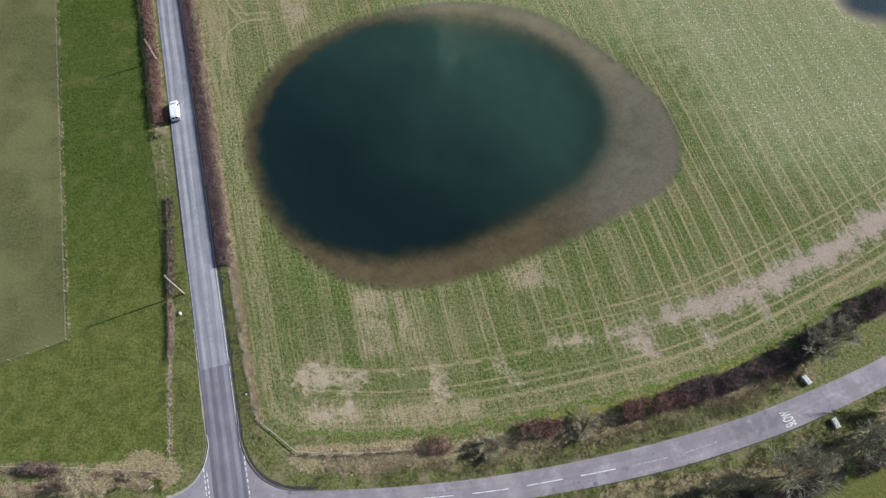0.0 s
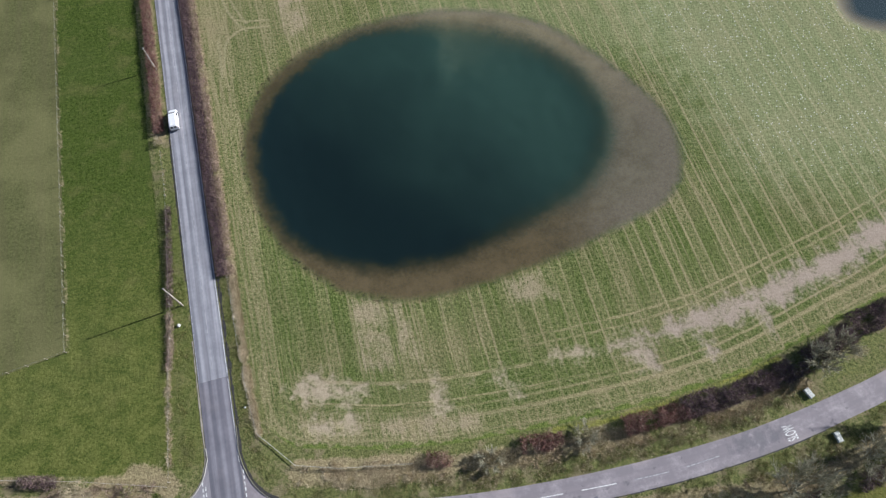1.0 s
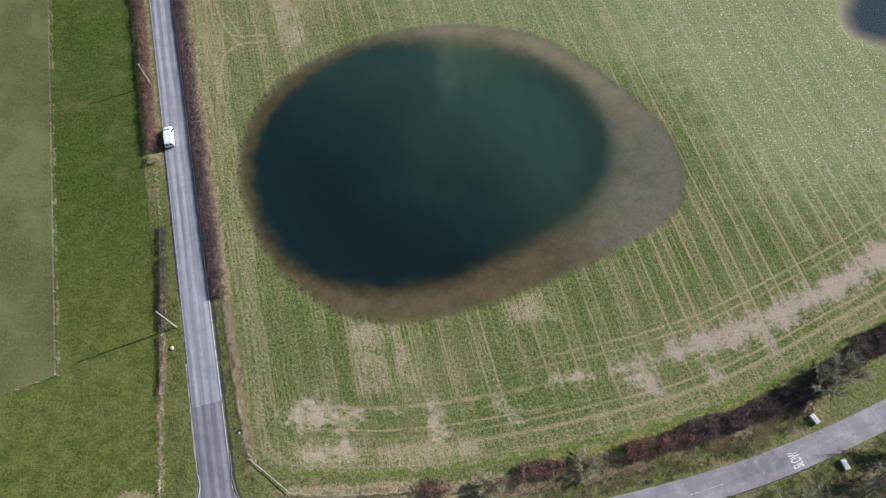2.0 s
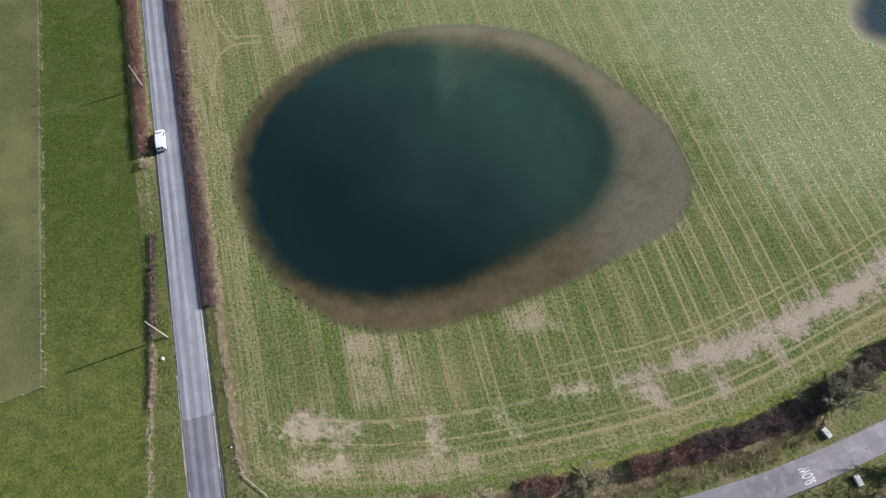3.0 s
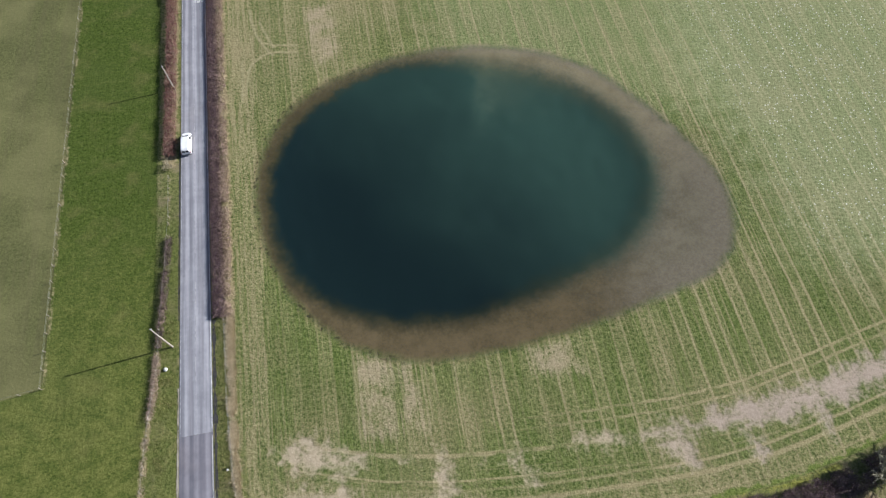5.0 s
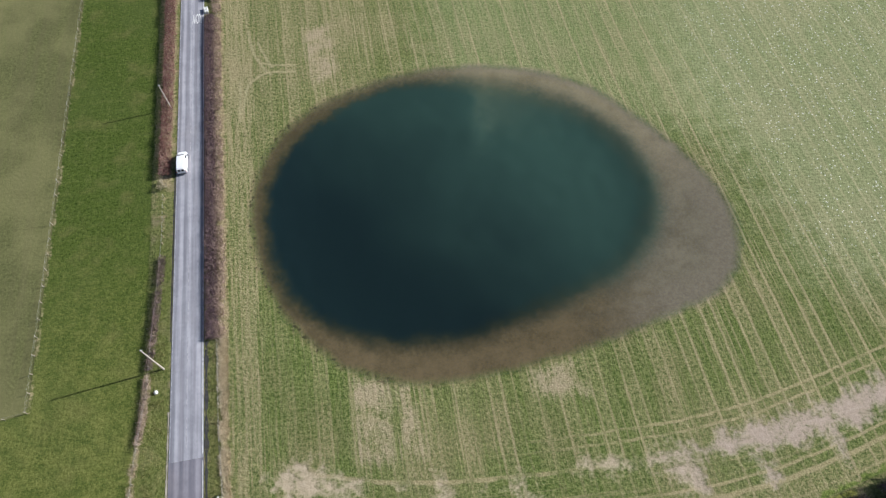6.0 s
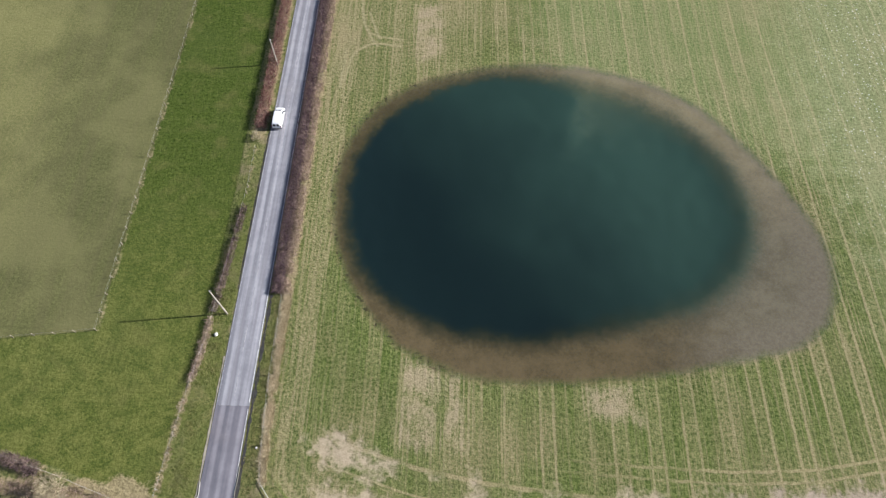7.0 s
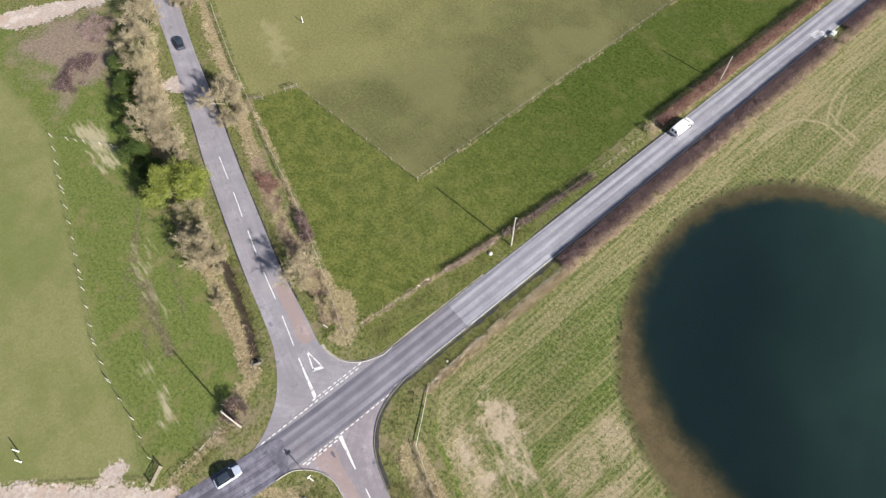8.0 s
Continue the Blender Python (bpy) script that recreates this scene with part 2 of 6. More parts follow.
def surface(name, dark, light, scale=2.0, rough=0.8, metal=0.0, bump=0.15, grain=6.0):
    """A plain worn surface: two tones mixed by noise at two scales, with fine relief."""
    n = Nodes(name, rough)
    a, b = n.noise(scale, 4), n.noise(scale * grain, 3)
    both = n.math("ADD", n.math("MULTIPLY", a, 0.6), n.math("MULTIPLY", b, 0.4))
    n.bsdf.inputs["Metallic"].default_value = metal
    n.bump(b, bump, 0.01)
    return n.done(n.mix(n.step(both, 0.3, 0.7), dark, light))


def stalks(name, dark, light, rough=0.85):
    """Twigs, stalks and leaves: each its own shade between two tones, with broad patches."""
    n = Nodes(name, rough)
    n.bsdf.inputs["Specular IOR Level"].default_value = 0.15
    f = n.math("ADD", n.math("MULTIPLY", n.island(), 0.6), n.math("MULTIPLY", n.step(n.noise(0.5, 3), 0.35, 0.65), 0.4))
    return n.done(n.mix(f, dark, light))


def ground_material():
    n = Nodes("grass_and_soil", 0.95)
    n.bsdf.inputs["Specular IOR Level"].default_value = 0.08
    x, y, z = n.xyz()
    big, mid, fine, grain = n.noise(0.035, 3), n.noise(0.3, 4), n.noise(1.7, 5, rough=0.7), n.noise(7.0, 3)
    wob = n.math("SUBTRACT", mid, 0.5)
    tuft = n.math("ADD", n.math("MULTIPLY", fine, 0.56), n.math("ADD", n.math("MULTIPLY", grain, 0.14), n.math("MULTIPLY", n.noise(3.2, 3), 0.3)))

    def inside(name, soft=0.25, ragged=1.4):
        return n.step(n.math("ADD", n.attr(name), n.math("MULTIPLY", wob, ragged)), -soft, soft)

    # rough verge and banks
    col = n.mix(n.step(tuft, 0.36, 0.62), (0.058, 0.074, 0.022), (0.2, 0.203, 0.075))
    col = n.mix(n.step(n.math("ADD", mid, n.math("MULTIPLY", fine, 0.6)), 0.74, 1.02), col, (0.22, 0.185, 0.105))
    # grazed strip west of the road
    strip = n.mix(n.step(tuft, 0.33, 0.66), (0.021, 0.042, 0.0065), (0.094, 0.122, 0.024))
    strip = n.mix(n.math("MULTIPLY", n.step(big, 0.42, 0.66), 0.4), strip, (0.08, 0.1, 0.028))
    strip = n.mix(n.math("MULTIPLY", n.step(n.noise(0.16, 4), 0.5, 0.72), 0.5), strip, (0.132, 0.124, 0.044))
    strip = n.mix(n.math("MULTIPLY", n.step(n.noise(0.75, 4), 0.5, 0.68), 0.4), strip, (0.118, 0.132, 0.038))
    # yellower grass to the south, with its sunlit brightness painted in
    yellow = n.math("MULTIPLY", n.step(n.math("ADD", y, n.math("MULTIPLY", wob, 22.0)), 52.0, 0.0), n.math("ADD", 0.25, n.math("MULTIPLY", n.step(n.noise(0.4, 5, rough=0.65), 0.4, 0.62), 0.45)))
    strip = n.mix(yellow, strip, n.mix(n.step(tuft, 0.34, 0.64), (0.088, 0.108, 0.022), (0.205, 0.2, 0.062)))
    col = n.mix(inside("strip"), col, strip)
    # the mown verges take on the strip's green
    west = n.math("MULTIPLY", n.math("MULTIPLY", n.step(x, -0.1, -0.7), n.step(x, -8.0, -6.0)), n.math("MULTIPLY", n.step(y, -16.0, -12.0), n.step(y, 52.0, 34.0)))
    side = n.math("MULTIPLY", n.math("MULTIPLY", n.step(x, 5.4, 5.9), n.step(x, 9.5, 8.0)), n.math("MULTIPLY", n.step(y, -12.0, -8.0), n.step(y, 21.0, 18.0)))
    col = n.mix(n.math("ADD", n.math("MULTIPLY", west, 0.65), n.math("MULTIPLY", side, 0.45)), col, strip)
    # playing field inside the fence: shorter and duller
    pad = n.mix(n.step(tuft, 0.3, 0.7), (0.06, 0.068, 0.024), (0.155, 0.155, 0.064))
    mow = n.noise(1.0, 2, n.scaled(0.55, 0.03))
    pad = n.mix(n.math("MULTIPLY", n.step(mow, 0.4, 0.62), 0.4), pad, (0.112, 0.104, 0.05))
    pad = n.mix(n.math("MULTIPLY", n.step(n.noise(0.06, 3), 0.42, 0.62), 0.55), pad, (0.185, 0.176, 0.078))
    pad = n.mix(n.math("MULTIPLY", n.step(n.math("ADD", x, n.math("MULTIPLY", n.math("SUBTRACT", n.noise(0.07, 4), 0.5), 60.0)), -34.0, -66.0), 0.6), pad, n.mix(n.step(tuft, 0.3, 0.7), (0.16, 0.165, 0.06), (0.3, 0.275, 0.12)))
    scuff = n.step(n.math("ADD", n.attr("straw"), n.math("MULTIPLY", n.math("SUBTRACT", n.noise(0.5, 4), 0.5), 8.0)), -0.5, 3.0)
    pad = n.mix(n.math("MULTIPLY", scuff, 0.4), pad, (0.36, 0.32, 0.18))
    col = n.mix(inside("paddock", 0.15, 0.2), col, pad)
    # field and pitch in the south-west
    sw = n.mix(n.step(tuft, 0.3, 0.7), (0.054, 0.09, 0.019), (0.18, 0.2, 0.058))
    sw = n.mix(n.math("MULTIPLY", n.step(n.noise(0.22, 4), 0.5, 0.68), 0.55), sw, (0.22, 0.18, 0.09))
    worn = n.step(n.math("ADD", n.attr("straw"), n.math("MULTIPLY", n.math("SUBTRACT", n.noise(1.0, 4, n.scaled(0.25, 1.1)), 0.5), 9.0)), -0.5, 2.2)
    sw = n.mix(n.math("MULTIPLY", worn, 0.78), sw, (0.43, 0.375, 0.25))
    col = n.mix(inside("sw_field"), col, sw)
    pitch = n.mix(n.step(tuft, 0.25, 0.75), (0.15, 0.158, 0.062), (0.245, 0.235, 0.105))
    pitch = n.mix(n.math("MULTIPLY", n.step(mid, 0.45, 0.7), 0.35), pitch, (0.125, 0.15, 0.04))
    pitch = n.mix(n.math("MULTIPLY", n.step(n.noise(0.05, 4), 0.46, 0.64), 0.5), pitch, (0.11, 0.142, 0.036))
    col = n.mix(inside("pitch", 1.6, 3.0), col, pitch)
    se = n.mix(n.step(tuft, 0.3, 0.7), (0.08, 0.095, 0.02), (0.18, 0.165, 0.05))
    col = n.mix(inside("se_field"), col, se)

    # drilled crop: rows along the road, turning along the hedge on the headland
    edge = n.attr("crop")
    warp = n.math("MULTIPLY", n.math("SUBTRACT", n.noise(0.02, 1), 0.5), 2.0)
    across = n.math("ADD", x, n.math("ADD", warp, n.math("MULTIPLY", wob, 0.35)))
    rows = n.noise(1.0, 3, n.scaled(1.9, 0.07))
    seam = n.line_noise(across, 0.42, 1.0)
    # wheelings two metres apart, once for every pass of the drill
    bout = n.math("MULTIPLY", n.math("FRACT", n.math("DIVIDE", n.math("SUBTRACT", across, 26.6), 5.57)), 5.57)
    gauge = n.math("ABSOLUTE", n.math("SUBTRACT", bout, 2.8))
    wheel = n.math("ABSOLUTE", n.math("SUBTRACT", gauge, 1.0))
    patchy = n.step(n.noise(1.0, 3, n.scaled(0.3, 0.03)), 0.36, 0.6)
    east = n.step(n.math("ADD", x, n.math("MULTIPLY", wob, 20.0)), 30.0, 80.0)
    wheel_on = n.math("MULTIPLY", n.step(wheel, 0.34, 0.08), n.math("ADD", n.math("ADD", 0.06, n.math("MULTIPLY", n.math("MULTIPLY", east, n.step(n.line_noise(across, 0.3, 1.0), 0.36, 0.62)), 0.42)), n.math("ADD", n.math("MULTIPLY", patchy, 0.5), n.math("MULTIPLY", n.math("MULTIPLY", n.step(x, 70.0, 100.0), n.step(y, 40.0, 8.0)), 0.3))))
    between = n.math("MULTIPLY", n.step(gauge, 1.15, 0.7), n.math("MULTIPLY", n.math("ADD", 0.08, n.math("MULTIPLY", patchy, 0.26)), n.step(fine, 0.34, 0.6)))
    thin = n.math("MULTIPLY", n.step(n.line_noise(across, 1.8, 3.0), 0.57, 0.69), n.math("ADD", 0.2, n.math("MULTIPLY", n.step(n.noise(0.09, 3), 0.42, 0.64), 0.34)))
    pale_band = n.math("MULTIPLY", n.step(seam, 0.56, 0.72), 0.28)
    head = n.step(n.math("ADD", edge, n.math("MULTIPLY", wob, 3.0)), 12.5, 10.5)
    along = n.line_noise(n.math("ADD", edge, n.math("MULTIPLY", wob, 0.7)), 1.1, 2.0)
    head_rows = n.math("MULTIPLY", n.step(along, 0.52, 0.66), n.step(n.noise(0.1, 3), 0.42, 0.62))
    tram_a = n.step(n.math("ABSOLUTE", n.math("SUBTRACT", n.math("ADD", edge, n.math("MULTIPLY", wob, 0.5)), 4.1)), 0.5, 0.15)
    tram_b = n.step(n.math("ABSOLUTE", n.math("SUBTRACT", n.math("ADD", edge, n.math("MULTIPLY", wob, 0.5)), 5.9)), 0.32, 0.1)
    tram = n.math("MULTIPLY", n.math("MAXIMUM", tram_a, tram_b), n.math("MULTIPLY", n.step(y, 6.0, -6.0), n.math("ADD", 0.3, n.math("MULTIPLY", n.step(x, 30.0, 90.0), n.math("MULTIPLY", n.step(n.noise(0.3, 3), 0.3, 0.5), 0.62)))))
    tram_c = n.step(n.math("ABSOLUTE", n.math("SUBTRACT", n.math("ABSOLUTE", n.math("SUBTRACT", n.math("ADD", edge, n.math("MULTIPLY", wob, 0.8)), 15.2)), 0.85)), 0.34, 0.1)
    tram = n.math("MAXIMUM", tram, n.math("MULTIPLY", tram_c, n.math("MULTIPLY", n.step(x, 40.0, 80.0), n.math("ADD", 0.3, n.math("MULTIPLY", n.step(n.noise(0.35, 3), 0.34, 0.56), 0.6)))))
    tram = n.math("MAXIMUM", tram, n.math("MULTIPLY", n.step(n.math("ADD", n.attr("tyre"), n.math("ADD", n.math("MULTIPLY", wob, 0.5), n.math("MULTIPLY", n.math("SUBTRACT", fine, 0.5), 1.0))), -0.25, 0.2), 0.45))
    row_mask = n.math("MAXIMUM", n.math("MAXIMUM", n.math("MULTIPLY", pale_band, n.step(rows, 0.35, 0.6)), n.math("MAXIMUM", wheel_on, between)), thin)
    straw_f = n.math("ADD", n.math("MULTIPLY", row_mask, n.math("SUBTRACT", 1.0, n.math("MULTIPLY", head, 0.45))), n.math("MULTIPLY", head_rows, n.math("MULTIPLY", head, 0.36)))
    tram_d = n.math("MAXIMUM", n.step(n.math("ABSOLUTE", n.math("SUBTRACT", n.math("ADD", edge, n.math("MULTIPLY", wob, 0.7)), 11.2)), 0.5, 0.15), n.step(n.math("ABSOLUTE", n.math("SUBTRACT", n.math("ADD", edge, n.math("MULTIPLY", wob, 0.5)), 7.4)), 0.26, 0.08))
    tram = n.math("MAXIMUM", tram, n.math("MULTIPLY", tram_d, n.math("MULTIPLY", n.math("MULTIPLY", n.step(y, -2.0, -6.0), n.step(x, 80.0, 50.0)), n.math("ADD", 0.34, n.math("MULTIPLY", n.step(n.noise(0.3, 3), 0.36, 0.6), 0.5)))))
    straw_f = n.math("MAXIMUM", straw_f, tram)
    patch = n.step(n.math("ADD", n.attr("straw"), n.math("MULTIPLY", n.math("SUBTRACT", rows, 0.5), 5.0)), -1.6, 1.0)
    straw_f = n.math("MAXIMUM", straw_f, n.math("MULTIPLY", n.math("MULTIPLY", patch, 0.75), n.step(n.math("ADD", n.math("ADD", n.math("MULTIPLY", tuft, 0.6), n.math("MULTIPLY", grain, 0.45)), n.math("MULTIPLY", rows, 0.6)), 0.66, 0.95)))
    straw_f = n.math("ADD", straw_f, n.math("MULTIPLY", n.step(n.math("ADD", tuft, n.math("MULTIPLY", wob, 0.35)), 0.45, 0.68), 0.27))
    straw_f = n.math("ADD", straw_f, n.math("MULTIPLY", n.step(big, 0.46, 0.7), 0.18))
    straw_f = n.math("ADD", straw_f, n.math("MULTIPLY", n.math("MULTIPLY", n.step(y, 40.0, 85.0), n.step(x, 62.0, 24.0)), n.math("MULTIPLY", n.step(n.math("ADD", tuft, n.math("MULTIPLY", rows, 0.4)), 0.5, 0.85), 0.5)))
    drill = n.math("MULTIPLY", n.step(n.noise(1.0, 2, n.scaled(4.6, 0.1)), 0.46, 0.62), n.math("SUBTRACT", 0.18, n.math("MULTIPLY", head, 0.13)))
    straw_f = n.math("ADD", straw_f, drill)
    verge_side = n.math("MULTIPLY", n.step(n.math("ADD", edge, n.math("MULTIPLY", wob, 2.5)), 6.2, 3.0), n.step(y, -6.0, -12.0))
    straw_f = n.math("ADD", straw_f, n.math("MULTIPLY", verge_side, n.math("MULTIPLY", n.step(n.math("ADD", tuft, n.math("MULTIPLY", along, 0.5)), 0.55, 0.9), 0.5)))
    straw_f = n.math("MINIMUM", straw_f, 1.0)
    crop = n.mix(n.step(tuft, 0.35, 0.66), (0.036, 0.063, 0.012), (0.146, 0.182, 0.048))
    under = n.step(n.math("ADD", n.noise(0.07, 3), n.math("MULTIPLY", n.math("SUBTRACT", rows, 0.5), 0.5)), 0.46, 0.68)
    crop = n.mix(n.math("MULTIPLY", under, n.math("MULTIPLY", n.step(tuft, 0.4, 0.6), 0.45)), crop, (0.21, 0.155, 0.095))
    # thin milky-green sward north of the water
    sward = n.math("MULTIPLY", n.step(n.math("ADD", x, n.math("MULTIPLY", wob, 16.0)), 44.0, 64.0), n.step(n.math("ADD", n.math("ADD", y, n.math("MULTIPLY", x, 0.35)), n.math("MULTIPLY", wob, 14.0)), 74.0, 92.0))
    crop = n.mix(n.math("MULTIPLY", n.math("MULTIPLY", sward, n.step(x, 126.0, 100.0)), 0.52), crop, n.mix(n.step(tuft, 0.34, 0.66), (0.155, 0.195, 0.08), (0.29, 0.315, 0.15)))
    straw = n.mix(n.step(n.math("ADD", n.math("MULTIPLY", grain, 0.5), n.math("MULTIPLY", n.noise(2.6, 3), 0.5)), 0.3, 0.7), (0.235, 0.195, 0.1), (0.415, 0.345, 0.205))
    crop = n.mix(n.math("MULTIPLY", straw_f, 0.8), crop, straw)
    crop = n.mix(n.math("MULTIPLY", n.math("MULTIPLY", n.math("MULTIPLY", patch, 0.62), n.step(x, 26.0, 28.0)), n.step(n.math("ADD", tuft, n.math("MULTIPLY", wob, 0.8)), 0.36, 0.6)), crop, (0.37, 0.295, 0.2))
    ruts = n.step(n.math("ADD", n.attr("tyre"), n.math("MULTIPLY", wob, 0.35)), -0.25, 0.2)
    crop = n.mix(n.math("MULTIPLY", ruts, 0.26), crop, (0.43, 0.365, 0.23))
    lush = n.math("MULTIPLY", n.step(n.math("ADD", edge, n.math("MULTIPLY", n.math("SUBTRACT", n.noise(0.5, 3), 0.5), 3.0)), 0.9, 0.3), n.step(y, -9.0, -14.0))
    crop = n.mix(n.math("MULTIPLY", lush, 0.88), crop, n.mix(n.step(tuft, 0.34, 0.64), (0.05, 0.088, 0.014), (0.165, 0.21, 0.045)))
    bare = n.math("ADD", n.attr("soil"), n.math("ADD", n.math("MULTIPLY", n.math("SUBTRACT", n.noise(0.14, 4), 0.5), 7.0), n.math("ADD", n.math("MULTIPLY", n.math("SUBTRACT", fine, 0.5), 5.0), n.math("MULTIPLY", n.math("SUBTRACT", n.noise(0.55, 4), 0.5), 7.0))))
    bare = n.math("ADD", bare, n.math("MULTIPLY", n.step(gauge, 1.7, 0.9), n.math("ADD", 0.3, n.math("MULTIPLY", east, 0.45))))
    soil = n.mix(n.step(n.math("ADD", n.math("MULTIPLY", n.noise(15.0, 3), 0.6), n.math("MULTIPLY", fine, 0.4)), 0.36, 0.64), (0.3, 0.235, 0.183), (0.41, 0.335, 0.267))
    tan_soil = n.mix(n.step(n.math("ADD", n.math("MULTIPLY", n.noise(15.0, 3), 0.6), n.math("MULTIPLY", fine, 0.4)), 0.36, 0.64), (0.34, 0.27, 0.185), (0.46, 0.382, 0.272))
    soil = n.mix(n.step(n.math("ADD", x, n.math("MULTIPLY", wob, 24.0)), 86.0, 62.0), soil, tan_soil)
    soil = n.mix(n.math("MULTIPLY", n.step(n.noise(3.1, 3), 0.62, 0.72), 0.3), soil, (0.14, 0.1, 0.08))
    crop = n.mix(n.step(bare, -1.6, 2.2), crop, soil)
    # white specks painted on the crop in place of gulls
    gull_specks = n.add("ShaderNodeTexVoronoi")
    n.link(n.pos, gull_specks.inputs["Vector"])
    gull_specks.inputs["Scale"].default_value = 1.25
    fleck = n.math("MULTIPLY", n.step(gull_specks.outputs["Distance"], 0.19, 0.11), n.step(n.math("ADD", n.attr("gull_specks"), n.math("MULTIPLY", wob, 20.0)), -4.0, 16.0))
    # glare and haze over the east field, put in as a paler crop colour
    haze = n.step(n.math("ADD", n.attr("gull_specks"), n.math("MULTIPLY", wob, 24.0)), -10.0, 14.0)
    crop = n.mix(n.math("MULTIPLY", haze, 0.45), crop, n.mix(n.step(tuft, 0.36, 0.64), (0.23, 0.25, 0.12), (0.42, 0.43, 0.25)))
    crop = n.mix(n.math("MULTIPLY", fleck, 0.85), crop, (0.72, 0.71, 0.66))
    col = n.mix(inside("crop", 0.2, 0.8), col, crop)

    # dry grass and cut stalks under fences, hedges and on banks
    dry = n.mix(n.step(tuft, 0.34, 0.66), (0.185, 0.142, 0.082), (0.44, 0.355, 0.215))
    col = n.mix(n.step(n.math("ADD", n.attr("dry"), n.math("ADD", n.math("MULTIPLY", wob, 1.6), n.math("MULTIPLY", n.math("SUBTRACT", fine, 0.5), 1.8))), -0.2, 0.5), col, n.mix(0.25, dry, col))
    # brown scrubby ground
    scrub = n.mix(n.step(tuft, 0.34, 0.66), (0.165, 0.12, 0.1), (0.33, 0.25, 0.205))
    col = n.mix(n.math("MULTIPLY", n.step(n.math("ADD", n.attr("scrub"), n.math("ADD", n.math("MULTIPLY", n.math("SUBTRACT", n.noise(0.13, 4), 0.5), 22.0), n.math("MULTIPLY", wob, 5.0))), -3.0, 5.0), 0.8), col, scrub)
    # trodden yard and tracks
    earth = n.mix(n.step(tuft, 0.34, 0.66), (0.33, 0.26, 0.22), (0.5, 0.43, 0.375))
    earth = n.mix(n.math("MULTIPLY", n.step(n.noise(0.22, 4), 0.48, 0.68), 0.6), earth, (0.42, 0.3, 0.23))
    earth = n.mix(n.math("MULTIPLY", n.step(n.noise(0.35, 5, rough=0.65), 0.52, 0.64), 0.6), earth, (0.58, 0.53, 0.47))
    col = n.mix(n.step(n.math("ADD", n.attr("earth"), n.math("ADD", n.math("MULTIPLY", wob, 4.5), n.math("MULTIPLY", n.math("SUBTRACT", fine, 0.5), 4.0))), -0.25, 0.4), col, earth)
    col = n.mix(n.step(n.math("ADD", n.attr("ditch"), n.math("MULTIPLY", wob, 0.8)), -0.3, 0.3), col, n.mix(fine, (0.028, 0.021, 0.016), (0.075, 0.058, 0.042)))
    churn = n.step(n.math("ADD", n.attr("mud"), n.math("ADD", n.math("MULTIPLY", wob, 1.6), n.math("MULTIPLY", n.math("SUBTRACT", fine, 0.5), 1.6))), -0.5, 0.5)
    col = n.mix(n.math("MULTIPLY", churn, 0.65), col, n.mix(n.step(tuft, 0.36, 0.64), (0.07, 0.05, 0.04), (0.2, 0.155, 0.11)))
    moss = n.step(n.math("ADD", n.attr("moss"), n.math("ADD", n.math("MULTIPLY", wob, 0.9), n.math("MULTIPLY", n.math("SUBTRACT", fine, 0.5), 1.2))), -0.2, 0.4)
    col = n.mix(n.math("MULTIPLY", moss, 0.7), col, n.mix(n.step(tuft, 0.34, 0.64), (0.1, 0.115, 0.016), (0.27, 0.275, 0.045)))
    # flooded hollow: wet margin, silt, weed and dark mud further down
    shore = n.math("MAXIMUM", n.attr("pond"), n.attr("pond_far"))
    margin = n.math("ADD", shore, n.math("ADD", n.math("MULTIPLY", wob, 2.0), n.math("MULTIPLY", n.math("SUBTRACT", fine, 0.5), 1.4)))
    wet = n.step(margin, -1.3, 1.4)
    lake = n.math("MAXIMUM", n.step(n.attr("pond"), -1.2, 0.4), n.step(n.attr("pond_far"), -1.5, 0.5))
    cloudy = n.noise(0.22, 4, rough=0.6)
    silt = n.mix(n.step(n.math("ADD", n.math("MULTIPLY", tuft, 0.6), n.math("MULTIPLY", cloudy, 0.4)), 0.36, 0.64), (0.056, 0.042, 0.023), (0.102, 0.074, 0.042))
    north_silt = n.mix(n.step(n.math("ADD", n.math("MULTIPLY", tuft, 0.6), n.math("MULTIPLY", cloudy, 0.4)), 0.36, 0.64), (0.1, 0.078, 0.046), (0.175, 0.14, 0.092))
    silt = n.mix(n.math("MULTIPLY", n.step(n.math("ADD", y, n.math("MULTIPLY", wob, 12.0)), 40.0, 62.0), n.step(n.math("ADD", x, n.math("MULTIPLY", wob, 10.0)), 22.0, 50.0)), silt, north_silt)
    grey_silt = n.mix(n.step(tuft, 0.36, 0.66), (0.162, 0.127, 0.098), (0.214, 0.172, 0.136))
    tan_silt = n.mix(n.step(n.math("ADD", n.math("MULTIPLY", tuft, 0.5), n.math("MULTIPLY", cloudy, 0.5)), 0.36, 0.64), (0.128, 0.102, 0.073), (0.2, 0.162, 0.124))
    east_silt = n.mix(n.step(n.math("ADD", n.attr("pond"), n.math("MULTIPLY", n.math("SUBTRACT", cloudy, 0.5), 9.0)), 3.0, 7.5), grey_silt, tan_silt)
    silt = n.mix(n.math("MULTIPLY", n.step(n.math("ADD", x, n.math("MULTIPLY", wob, 20.0)), 58.0, 90.0), 0.9), silt, east_silt)
    # ochre silt on the south shore
    ochre = n.mix(n.step(n.math("ADD", n.math("MULTIPLY", tuft, 0.5), n.math("MULTIPLY", cloudy, 0.5)), 0.36, 0.64), (0.085, 0.061, 0.034), (0.148, 0.104, 0.061))
